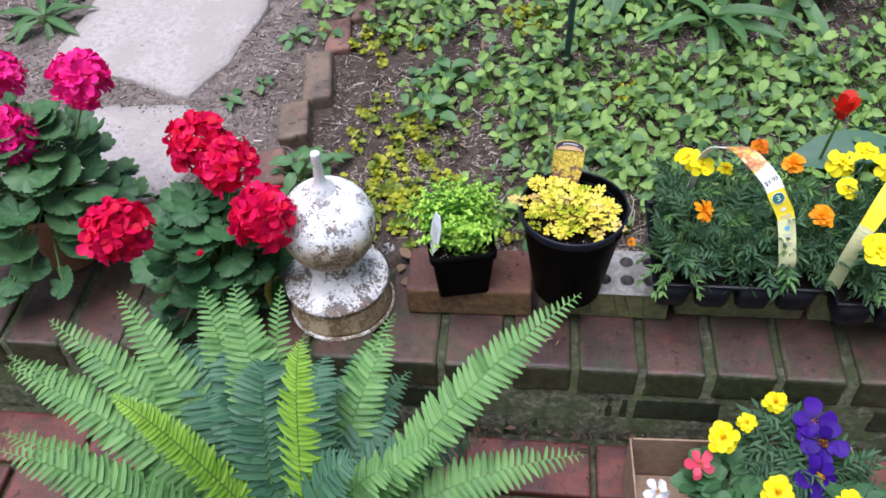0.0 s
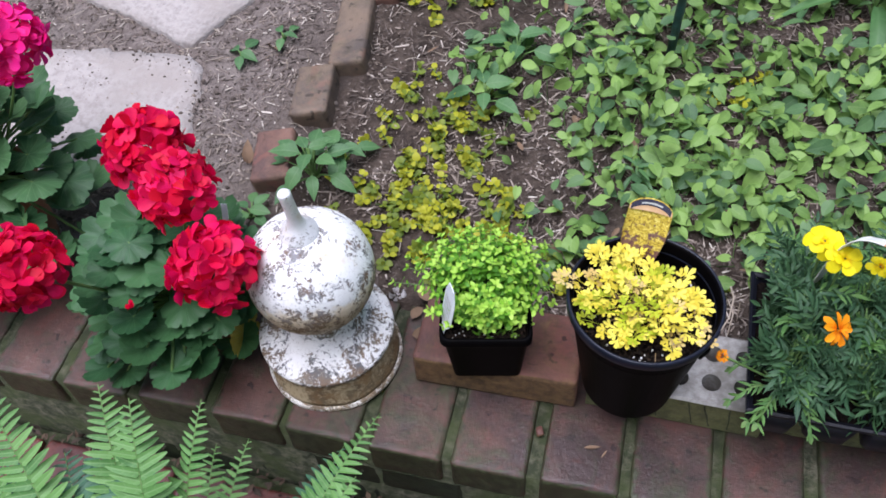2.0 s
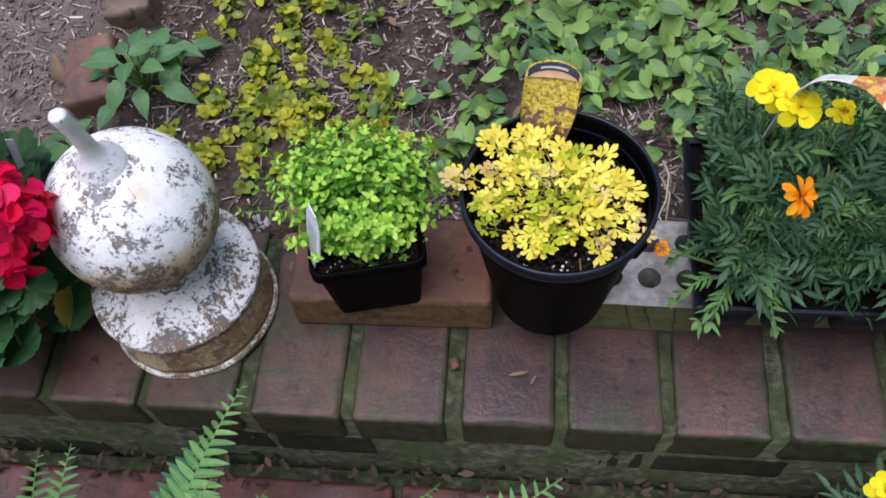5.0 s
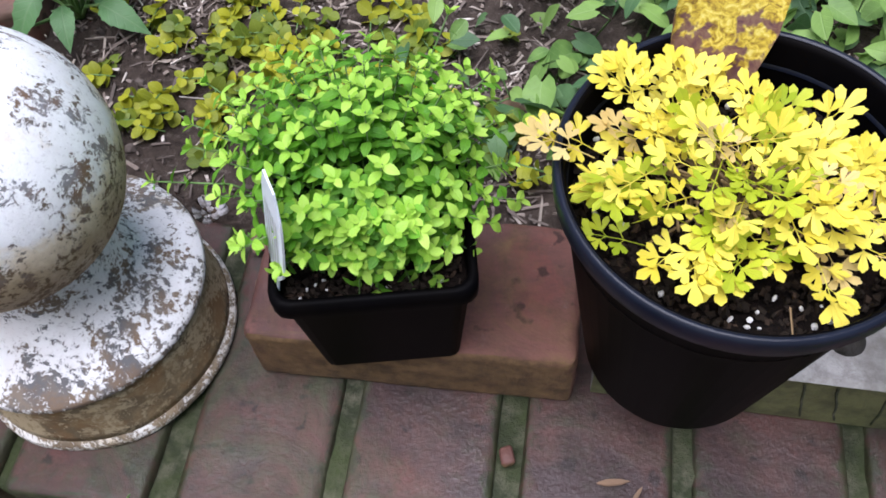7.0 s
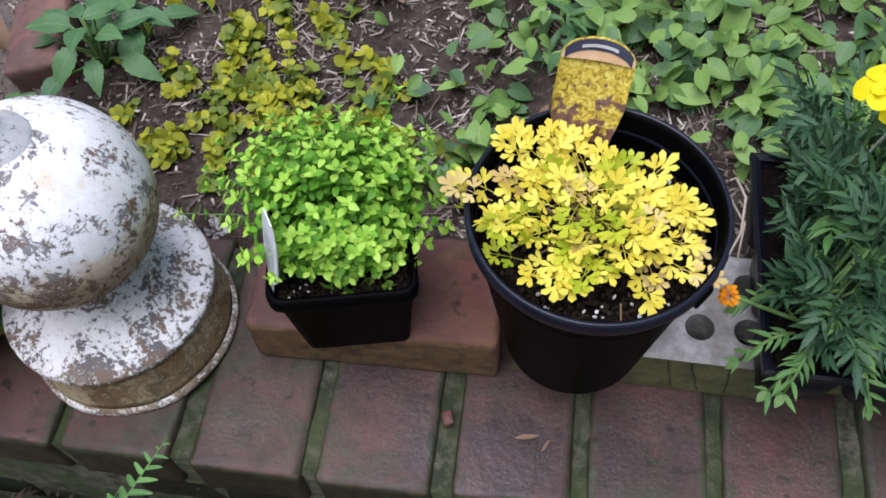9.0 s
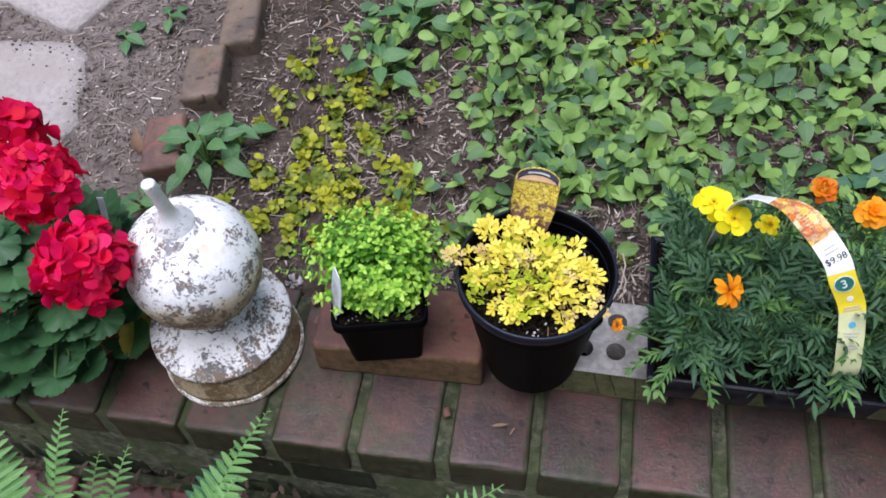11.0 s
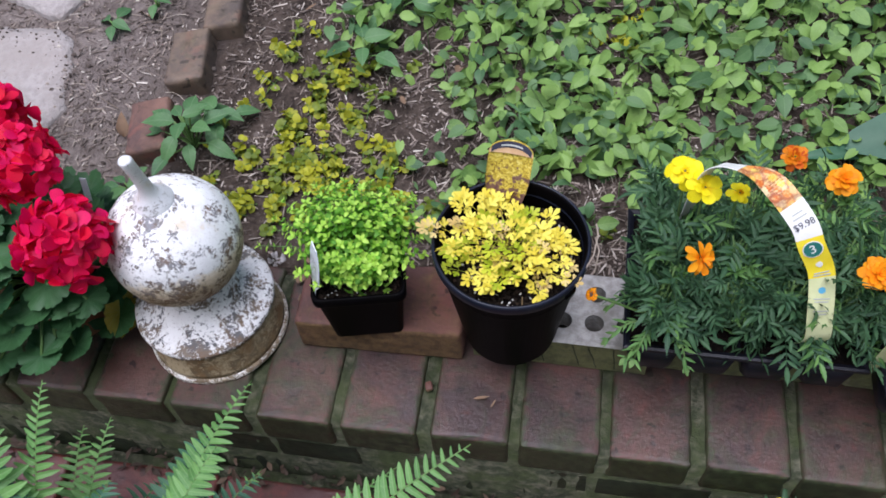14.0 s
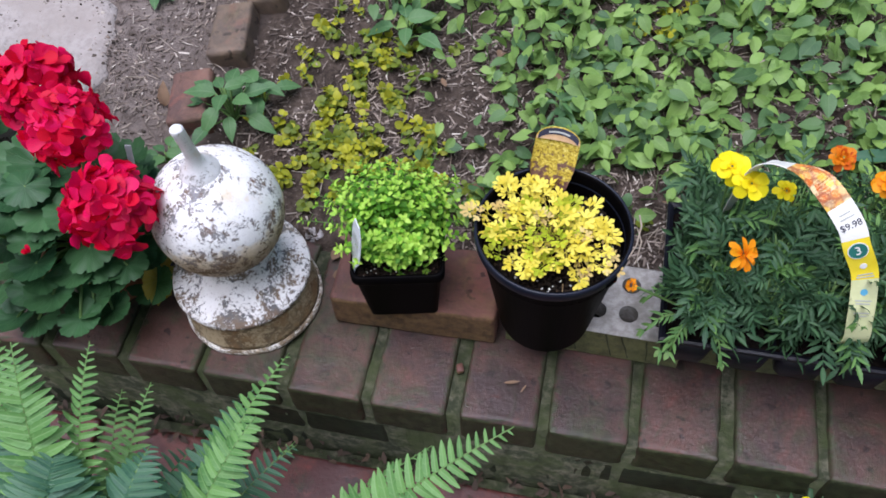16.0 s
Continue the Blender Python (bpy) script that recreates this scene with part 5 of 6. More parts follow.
def build_tray(label, x0, x1, y0, y1, zb, zt, flowers, seed, plants, leaf_top):
    r = np.random.default_rng(seed)
    t = thing("flower_tray", label, "marigold tray", ((x0 + x1) / 2, (y0 + y1) / 2, zb), 0, "marigold trays")
    w, d, h = x1 - x0, y1 - y0, zt - zb
    bm = bmesh.new()

    def loop(dx, dy, z):
        return [bm.verts.new((sx * (w / 2 + dx), sy * (d / 2 + dy), z)) for sx, sy in ((1, 1), (-1, 1), (-1, -1), (1, -1))]
    rings = [loop(-.005, -.005, h - .003), loop(0, 0, h - .0055), loop(.0015, .0015, h - .005), loop(.0015, .0015, h - .0005), loop(-.001, -.001, h + .0008), loop(-.005, -.005, h - .001)]
    for a, b in zip(rings, rings[1:] + rings[:1]):
        for i in range(4):
            bm.faces.new((a[i], a[(i + 1) % 4], b[(i + 1) % 4], b[i]))
    part("rim", bm, M["tray_plastic"], t, "glossy black tray rim", None, False)
    nx, ny = 4, 3
    cw, cd = (w - .002) / nx, (d - .002) / ny
    bm = bmesh.new()
    rings = []
    for k, (hx, hy, z) in enumerate(((cw * .36, cd * .38, 0), (cw * .39, cd * .41, .003), (cw * .465, cd * .495, h - .005), (cw * .42, cd * .44, h - .006), (cw * .36, cd * .36, .01))):
        c = .006
        rings.append([bm.verts.new((sx * hx - (sx * c if e else 0), sy * hy - (0 if e else sy * c), z)) for sx, sy, es in ((1, 1, (0, 1)), (-1, 1, (1, 0)), (-1, -1, (0, 1)), (1, -1, (1, 0))) for e in es])
    for a, b in zip(rings, rings[1:]):
        for i in range(8):
            bm.faces.new((a[i], a[(i + 1) % 8], b[(i + 1) % 8], b[i]))
    bm.faces.new(rings[0])
    bm.faces.new(rings[-1])
    cell = bm_mesh("cell", bm, M["tray_plastic"])
    for i in range(nx):
        for j in range(ny):
            link("cell", cell, t, "", pose(-w / 2 + .001 + cw * (i + .5), -d / 2 + .001 + cd * (j + .5), 0))
    bm = bmesh.new()
    g = 16
    grid = [[bm.verts.new(((i / g - .5) * (w - .012), (j / g - .5) * (d - .012), h - 0.009 + .004 * noise.noise((i * .8, j * .8, seed)))) for i in range(g + 1)] for j in range(g + 1)]
    for j in range(g):
        for i in range(g):
            bm.faces.new((grid[j][i], grid[j][i + 1], grid[j + 1][i + 1], grid[j + 1][i]))
    part("soil", bm, M["potting"], t, "dark potting soil")
    for (px, py) in plants:
        c = Cloud()
        root = Vector((px - (x0 + x1) / 2, py - (y0 + y1) / 2, h - .012))
        for i in range(74):
            q, a = math.sqrt((i + .5) / 74), i * 2.39996 + r.normal(0, .3)
            rad = 0.052 * q
            hz = (leaf_top - zb - h) * (1 - .75 * q ** 1.6) + r.normal(0, .010)
            base = root + Vector((rad * .55 * math.cos(a), rad * .55 * math.sin(a), max(.012, hz)))
            dr = Vector((math.cos(a) + r.normal(0, .3), math.sin(a) + r.normal(0, .3), .45 - .75 * q + r.normal(0, .45)))
            if base.x < -w / 2 + .030 and base.y > -d / 2 + .024:
                base.x += .012
                dr.x *= .25
                dr.z = abs(dr.z) + .15
            if base.y < -d / 2 + .024:
                base.z += .016
                base.y += .008
                dr.y *= .12
                dr.z = abs(dr.z) + .1
            c.add(PINNATE[i % 3], aim(base, dr, Vector((r.normal(0, .9), r.normal(0, .9), 1)), r.uniform(.024, .046)), 2 if r.random() < .14 else 0)
            if i % 2 == 0:
                c.add(tube_tpl([root, root.lerp(base, .5) + Vector((r.normal(0, .004), r.normal(0, .004), 0)), base], .0014, .0009, 4), Matrix(), 1)
        heart = root + Vector((r.normal(0, .006), r.normal(0, .006), (leaf_top - zb - h) * r.uniform(.75, 1.0)))
        for i in range(14):
            a = i * 2.39996
            out = Vector((math.cos(a), math.sin(a), .5 + 1.6 * (1 - i / 14)))
            leaf = r.uniform(.011, .018)
            c.add(LANCE[i % 3], aim(heart, out, (r.normal(0, .4), r.normal(0, .4), 1), 1.0) @ Matrix.Diagonal((leaf, leaf * .75, leaf, 1)), 2)
        c.add(tube_tpl([root, heart], .0016, .0011, 4), Matrix(), 1)
        link("foliage", c.mesh("foliage", [M["marigold_leaf"], M["stalk"], M["marigold_light"]]), t, "feathery dark green foliage")
    for k, (x, y, z, size, kind, lx, ly) in enumerate(flowers):
        loc = Vector((x, y, z)) - Vector(((x0 + x1) / 2, (y0 + y1) / 2, zb))
        dn = Vector((lx, ly, 1)).normalized()
        if kind == "yellow":
            me = flower_mesh("flower_head", [(7, size * 1.05, 0, .002, 0), (6, size * .70, 16, .001, .001), (3, size * .35, 50, .001, .001)], M["yellow"], 0, None, seed + k, 1.2) if size > .01 else \
                flower_mesh("flower_head", [(8, size, 4, .002, 0), (7, size * .72, 28, .001, .001)], M["yellow"], size * .22, M["eye"], seed + k)
        elif kind == "single":
            me = flower_mesh("flower_head", [(9, size * 1.12, 8, .002, 0), (6, size * .8, 34, .001, .001), (4, size * .5, 58, 0, .002)], M["orange"], 0, None, seed + k, .66)
        elif kind == "bicolour":
            me = flower_mesh("flower_head", [(10, size, 5, .003, 0), (9, size * .8, 30, .002, .001), (7, size * .55, 55, .001, .002)], M["bicolour"], size * .25, M["eye"], seed + k)
        else:
            me = flower_mesh("flower_head", [(11, size, 0, .003, 0), (10, size * .85, 22, .002, .001), (8, size * .66, 45, .001, .002), (6, size * .42, 66, 0, .002)], M["orange"], 0, None, seed + k)
        link("flower_head", me, t, {"yellow": "bright yellow flower", "orange": "orange flower", "single": "orange flower with separate petals", "bicolour": "dark orange flower with yellow heart"}[kind], aim(loc, dn.orthogonal(), dn))
        link("flower_stalk", stalk_mesh("flower_stalk", (max(-w / 2 + .03, loc.x * .9), max(-d / 2 + .03, loc.y * .9 + .005), h + .01), loc - dn * .004, .0014, .0013), t)
    return t


trayA = build_tray("black cell tray of orange and yellow marigolds", 0.207, 0.438, 0.073, 0.245, 0.0585, 0.112,
                   [(.262, .110, .222, .0128, "single", .75, -.75), (.244, .188, .250, .0145, "yellow", -.2, -.3), (.262, .172, .248, .0145, "yellow", .1, -.4), (.294, .172, .244, .009, "yellow", .1, -.4),
                    (.346, .220, .244, .0105, "bicolour", 0, -.3), (.400, .222, .215, .0135, "orange", 0, -.35), (.418, .115, .215, .0135, "orange", .1, -.5),
                    (.168, .086, .182, .0038, "orange", -.8, -.5)], 41,
                   [(.238, .118), (.30, .115), (.362, .118), (.412, .122), (.24, .165), (.305, .16), (.37, .165), (.415, .17), (.25, .215), (.33, .22), (.40, .215)], 0.200)
def drooping_shoot(tray, root, out, length, seed):
    """A pale young shoot that hangs over the tray's edge, with narrow leaves and a closed bud."""
    r = np.random.default_rng(seed)
    base = Vector(tray.matrix_world.translation)
    root, out = Vector(root) - base, Vector(out).normalized()
    pts = [root + out * length * q + Vector((0, 0, .014 * math.sin(q * 2.2) - .026 * q * q)) for q in np.linspace(0, 1, 7)]
    c = Cloud()
    c.add(tube_tpl(pts, .0013, .0010, 5), Matrix(), 1)
    for k in range(1, 7):
        for sg in (1, -1):
            leaf = r.uniform(.008, .015)
            d = out + Vector((-out.y, out.x, 0)) * sg * r.uniform(.5, 1.1) + Vector((0, 0, r.normal(.1, .3)))
            c.add(LANCE[r.integers(3)], aim(pts[k], d, (r.normal(0, .4), r.normal(0, .4), 1), 1.0) @ Matrix.Diagonal((leaf, leaf * .8, leaf, 1)), 0)
    c.add(OVAL[1], aim(pts[-1], out - Vector((0, 0, .3)), (0, 0, 1), .010), 1)
    link("shoot", c.mesh("shoot", [M["marigold_light"], M["stalk"]]), tray, "pale drooping shoot")


for k, (rt, ot, ln) in enumerate((((.222, .095, .125), (-1, -.5, 0), .034), ((.230, .086, .128), (-.5, -1, 0), .030), ((.252, .084, .128), (.5, -1, 0), .030), ((.235, .085, .122), (-.9, -.8, 0), .034), ((.218, .120, .125), (-1, -.1, 0), .026))):
    drooping_shoot(trayA, rt, ot, ln, 300 + k)
trayB = build_tray("black cell tray of yellow and orange marigolds", 0.452, 0.683, 0.050, 0.222, 0.0585, 0.112,
                   [(.462, .214, .225, .018, "yellow", 0, -.4), (.500, .240, .225, .014, "yellow", 0, -.3), (.458, .160, .225, .014, "yellow", .1, -.4), (.520, .212, .225, .018, "yellow", 0, -.3),
                    (.472, .048, .222, .019, "yellow", 0, -.5)], 57,
                   [(.485, .10), (.55, .098), (.615, .098), (.48, .14), (.55, .14), (.62, .14), (.49, .195), (.57, .20), (.64, .2)], 0.198)


def build_strap(tray, pts, spans, mats, text=True):
    base = Vector(tray.matrix_world.translation)
    local = [Vector(p) - base for p in pts]
    bm, fine = strap_mesh(local, 0.023, spans, (1.0, 0.12, 0.1))
    s = part("label_band", bm, [M[m] for m in mats], tray, "white and yellow price band bent into a hoop", None, False)
    return s, fine


STRAP = [(0.380, 0.104, 0.100), (0.379, 0.079, 0.152), (0.374, 0.087, 0.184), (0.371, 0.100, 0.204), (0.366, 0.11, 0.222), (0.352, 0.117, 0.246), (0.342, 0.127, 0.263), (0.321, 0.145, 0.28), (0.304, 0.158, 0.286), (0.285, 0.168, 0.284), (0.268, 0.176, 0.274), (0.261, 0.188, 0.238), (0.258, 0.2, 0.17), (0.257, 0.205, 0.1)]
bandA, fineA = build_strap(trayA, STRAP, [0.277, 0.416, 0.508, 0.684, 1.0], ["strap_pale", "strap_yellow", "strap_white", "strap_photo", "strap_white"])
bandB, fineB = build_strap(trayB, [(0.452, 0.085, 0.100), (0.457, 0.083, 0.18), (0.475, 0.100, 0.225), (0.51, 0.145, 0.255), (0.55, 0.18, 0.26), (0.60, 0.20, 0.22), (0.62, 0.21, 0.10)], [0.3, 0.5, 0.6, 0.8, 1.0],
                           ["strap_pale", "strap_yellow", "strap_white", "strap_photo", "strap_white"])


def on_band(frames, q, off=0.0009):
    p, a, nrm = frames[int(q * (len(frames) - 1))]
    if nrm.y > 0:
        nrm = -nrm
    m = Matrix((a, nrm.cross(a), nrm)).transposed().to_4x4()
    return Matrix.Translation(p + nrm * off) @ m


def text_part(name, body, size, mat, parent, m):
    cu = bpy.data.curves.new(name, 'FONT')
    cu.body, cu.size, cu.align_x, cu.align_y, cu.extrude = body, size, 'CENTER', 'CENTER', 0.0001
    tmp = bpy.data.objects.new("tmp", cu)
    scene.collection.objects.link(tmp)
    bpy.context.view_layer.update()
    me = bpy.data.meshes.new_from_object(tmp.evaluated_get(bpy.context.evaluated_depsgraph_get()))
    bpy.data.objects.remove(tmp)
    me.materials.clear()
    me.materials.append(mat)
    return link(name, me, parent, "", m)


def disc_part(name, r, mat, parent, m):
    bm = bmesh.new()
    bmesh.ops.create_cone(bm, cap_ends=True, segments=28, radius1=r, radius2=r, depth=0.0003)
    return part(name, bm, mat, parent, "", m, False)


text_part("price", "$9.98", 0.0085, M["ink"], bandA, on_band(fineA, 0.462))
disc_part("round_mark", 0.0088, M["strap_white"], bandA, on_band(fineA, 0.384, off=.0008))
disc_part("round_mark", 0.0078, M["ink_green"], bandA, on_band(fineA, 0.384, off=.0011))
text_part("numeral", "3", 0.0125, M["strap_white"], bandA, on_band(fineA, 0.384, off=.0015))
disc_part("round_mark", 0.0032, M["ink_blue"], bandA, on_band(fineA, 0.240, off=.0009))
disc_part("round_mark", 0.0030, M["strap_white"], bandA, on_band(fineA, 0.327, off=.0009))
for q, sx in ((0.496, 0.01), (0.489, 0.013), (0.304, 0.013), (0.292, 0.015), (0.205, 0.014), (0.195, 0.012), (0.165, 0.013), (0.155, 0.01)):
    bm = bmesh.new()
    bmesh.ops.create_cube(bm, size=1.0)
    for v in bm.verts:
        v.co = Vector((v.co.x * sx, v.co.y * .0012, v.co.z * .0003))
    part("print_bar", bm, M["ink_grey"], bandA, "", on_band(fineA, q), False)


# ---------- fern in the foreground ----------
def frond_mesh(root, tip, lift, width, mat, seed):
    r = np.random.default_rng(seed)
    root, tip = Vector(root), Vector(tip)
    mid = root.lerp(tip, 0.5) + Vector((0, 0, lift))
    L = (tip - root).length
    n = int(L / (0.0082 if mat == "fern_young" else 0.0098))

    def at(t):
        return root * (1 - t) ** 2 + mid * 2 * t * (1 - t) + tip * t * t
    c = Cloud()
    c.add(tube_tpl([at(t) for t in np.linspace(0, 1, 16)], .0018, .0005, 5), Matrix(), 1)
    twist = r.normal(0, .25)
    for i in range(n):
        t = 0.10 + 0.895 * i / n
        p = at(t)
        d = (at(min(1, t + .01)) - at(max(0, t - .01))).normalized()
        side = d.cross(Vector((0, 0, 1))).normalized()
        up = side.cross(d).normalized()
        side, up = side * math.cos(twist) + up * math.sin(twist), up * math.cos(twist) - side * math.sin(twist)
        prof = min(1.0, (t / .28) ** .7) * (1 - max(0, (t - .40) / .60) ** 2.0) ** .75
        ln = width * (0.66 if mat == "fern_young" else 0.84) * max(.16, prof)
        for sg in (1, -1):
            dd = side * sg + d * (0.16 + .30 * t) + up * r.normal(.05, .16)
            c.add(PINNA[r.integers(3)], aim(p + d * (.0035 if sg > 0 else 0), dd, up + d * .15, ln * r.uniform(.92, 1.06)), 0)
    return c.mesh("frond", [M[mat], M["stalk"]])


def build_fern():
    at = (-0.235, -0.325, -0.1715)
    p = thing("potted_fern", "boston fern with arching green fronds in a pot", "fern", at)
    part("pot", pot_bm(0.085, 0.115, 0.17, .004, .006, 48), M["terracotta"], p, "clay pot")
    part("soil", soil_bm(0.108, 0.155), M["potting"], p, "dark potting soil")
    spec = [((.087, -.131, .311), .10, .040, "fern"), ((-.355, -.109, .270), .09, .040, "fern"), ((-.445, -.135, .285), .09, .042, "fern"), ((-.520, -.170, .270), .10, .042, "fern"),
            ((-.259, -.106, .275), .10, .030, "fern"), ((-.192, -.250, .360), .13, .040, "fern_young"), ((-.147, -.022, .130), .10, .036, "fern"), ((-.252, -.088, .165), .10, .030, "fern"),
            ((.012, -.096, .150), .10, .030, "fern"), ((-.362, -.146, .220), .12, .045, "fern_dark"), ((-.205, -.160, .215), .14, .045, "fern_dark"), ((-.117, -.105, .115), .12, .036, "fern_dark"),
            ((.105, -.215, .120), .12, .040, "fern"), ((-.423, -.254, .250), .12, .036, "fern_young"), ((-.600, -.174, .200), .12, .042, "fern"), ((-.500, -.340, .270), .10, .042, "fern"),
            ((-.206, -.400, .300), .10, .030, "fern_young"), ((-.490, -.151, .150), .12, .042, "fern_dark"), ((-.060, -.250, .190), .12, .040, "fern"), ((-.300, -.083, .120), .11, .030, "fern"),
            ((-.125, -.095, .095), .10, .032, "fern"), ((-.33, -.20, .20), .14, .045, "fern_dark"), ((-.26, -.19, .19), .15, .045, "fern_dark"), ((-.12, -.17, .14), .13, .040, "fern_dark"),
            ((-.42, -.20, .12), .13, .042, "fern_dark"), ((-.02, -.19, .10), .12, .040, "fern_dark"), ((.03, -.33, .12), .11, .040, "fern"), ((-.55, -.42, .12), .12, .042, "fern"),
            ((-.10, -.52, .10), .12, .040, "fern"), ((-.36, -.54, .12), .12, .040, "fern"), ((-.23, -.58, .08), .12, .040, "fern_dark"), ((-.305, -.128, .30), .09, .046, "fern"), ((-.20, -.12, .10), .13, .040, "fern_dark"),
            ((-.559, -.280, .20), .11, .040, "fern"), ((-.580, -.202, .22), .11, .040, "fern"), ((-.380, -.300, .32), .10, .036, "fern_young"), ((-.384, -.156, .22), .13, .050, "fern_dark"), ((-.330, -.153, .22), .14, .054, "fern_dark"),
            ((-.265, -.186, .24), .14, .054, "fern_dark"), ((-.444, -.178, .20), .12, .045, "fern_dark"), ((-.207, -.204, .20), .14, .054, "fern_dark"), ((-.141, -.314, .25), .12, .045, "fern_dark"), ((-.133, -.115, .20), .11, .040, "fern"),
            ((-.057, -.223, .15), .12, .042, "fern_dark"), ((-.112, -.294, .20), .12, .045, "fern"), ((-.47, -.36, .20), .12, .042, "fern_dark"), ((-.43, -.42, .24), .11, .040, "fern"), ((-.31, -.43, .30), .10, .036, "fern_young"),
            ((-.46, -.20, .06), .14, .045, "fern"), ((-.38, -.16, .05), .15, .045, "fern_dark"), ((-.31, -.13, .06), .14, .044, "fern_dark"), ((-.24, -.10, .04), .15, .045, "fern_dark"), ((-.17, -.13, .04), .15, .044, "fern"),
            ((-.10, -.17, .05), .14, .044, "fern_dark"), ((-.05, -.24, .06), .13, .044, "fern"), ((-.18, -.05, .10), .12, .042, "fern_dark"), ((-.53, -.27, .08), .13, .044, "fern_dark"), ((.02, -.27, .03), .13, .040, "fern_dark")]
    for k, (tip, lift, wd, mt) in enumerate(spec):
        tip = Vector(tip) - Vector(at) + Vector((0, 0, .010))
        root = Vector((0.02 * math.cos(k * 2.4), 0.02 * math.sin(k * 2.4), .158))
        link("frond", frond_mesh(root, tip, lift, wd, mt, 100 + k), p)


build_fern()


# ---------- cardboard box of bedding flowers ----------
def build_box():
    x0, x1, y0, y1, zb, zt = 0.19, 0.50, -0.31, -0.062, -0.1705, -0.07
    b = thing("flower_box", "open cardboard box of pansies and marigolds on paving", "box of flowers", ((x0 + x1) / 2, (y0 + y1) / 2, zb), 1.5)
    w, d, h = x1 - x0, y1 - y0, zt - zb
    for nm, sx, sy, sz, px, py, pz in (("side", .003, d, h, -w / 2, 0, h / 2), ("side", .003, d, h, w / 2, 0, h / 2), ("side", w - .007, .003, h, 0, d / 2, h / 2), ("side", w - .007, .003, h, 0, -d / 2, h / 2), ("bottom", w - .007, d - .007, .003, 0, 0, .0018)):
        part(nm, brick_bm(sx, sy, sz, .0008, 1, .0008), M["cardboard"], b, "", pose(px, py, pz), False)
    r = np.random.default_rng(5)
    for (px, py, lm) in ((.09, .05, "marigold_leaf"), (.02, .02, "geranium"), (.10, -.05, "geranium"), (.0, -.07, "marigold_leaf"), (.05, .085, "marigold_leaf"), (.115, .0, "geranium"), (-.06, -.08, "geranium"), (-.03, .05, "geranium")):
        c = Cloud()
        for i in range(60):
            q, a = math.sqrt((i + .5) / 60), i * 2.39996
            base = Vector((px + .045 * q * math.cos(a), py + .045 * q * math.sin(a), .075 + (.085 if px > .03 else .055) * (1 - .6 * q) + r.normal(0, .006)))
            dr = Vector((math.cos(a), math.sin(a), .2 + r.normal(0, .3)))
            up = Vector((r.normal(0, .3), r.normal(0, .3), 1))
            if lm == "geranium":
                c.add(DISC[i % 3], aim(base, dr, up, r.uniform(.022, .034)))
            else:
                c.add(PINNATE[i % 3], aim(base, dr, up, r.uniform(.04, .05)))
            if i % 4 == 0:
                c.add(tube_tpl([(px, py, .03), base], .0013, .0008, 4), Matrix(), 1)
        part("cell_pot", brick_bm(.06, .06, .06, .004, 1), M["tray_plastic"], b, "", pose(px, py, .0335), False)
        link("foliage", c.mesh("foliage", [M[lm], M["stalk"]]), b)
    base = Vector(((x0 + x1) / 2, (y0 + y1) / 2, zb))
    for k, (x, y, z, s, kind) in enumerate(((.384, -.039, .0, .018, "yellow"), (.303, -.100, .0, .024, "yellow"), (.339, -.074, .0, .013, "yellow"), (.363, -.173, -.01, .024, "yellow"), (.429, -.070, -.004, .028, "purple"), (.436, -.098, -.005, .030, "purple"),
                                            (.424, -.142, -.02, .028, "purple"), (.273, -.124, -.03, .019, "pink"), (.212, -.167, -.03, .017, "white_petal"), (.250, -.185, -.04, .014, "pink"), (.45, -.19, -.01, .024, "yellow"))):
        loc = Vector((x, y, z)) - base
        up = Vector((r.normal(0, .15), -.55, 1)).normalized()
        n = 5 if kind in ("purple", "pink", "white_petal") else 9
        s *= 0.85 if n == 9 else 1.1 if kind == "purple" else 1.0
        me = flower_mesh("flower_head", [(n, s, 6, .002, 0), (max(3, n - 2), s * .7, 24, .001, .001)], M[kind], s * .16, M["eye"], 70 + k)
        link("flower_head", me, b, "", aim(loc, up.orthogonal(), up))
        link("flower_stalk", stalk_mesh("flower_stalk", (loc.x * .9, loc.y * .9, .06), loc - up * .003, .0014, .0012), b)


build_box()


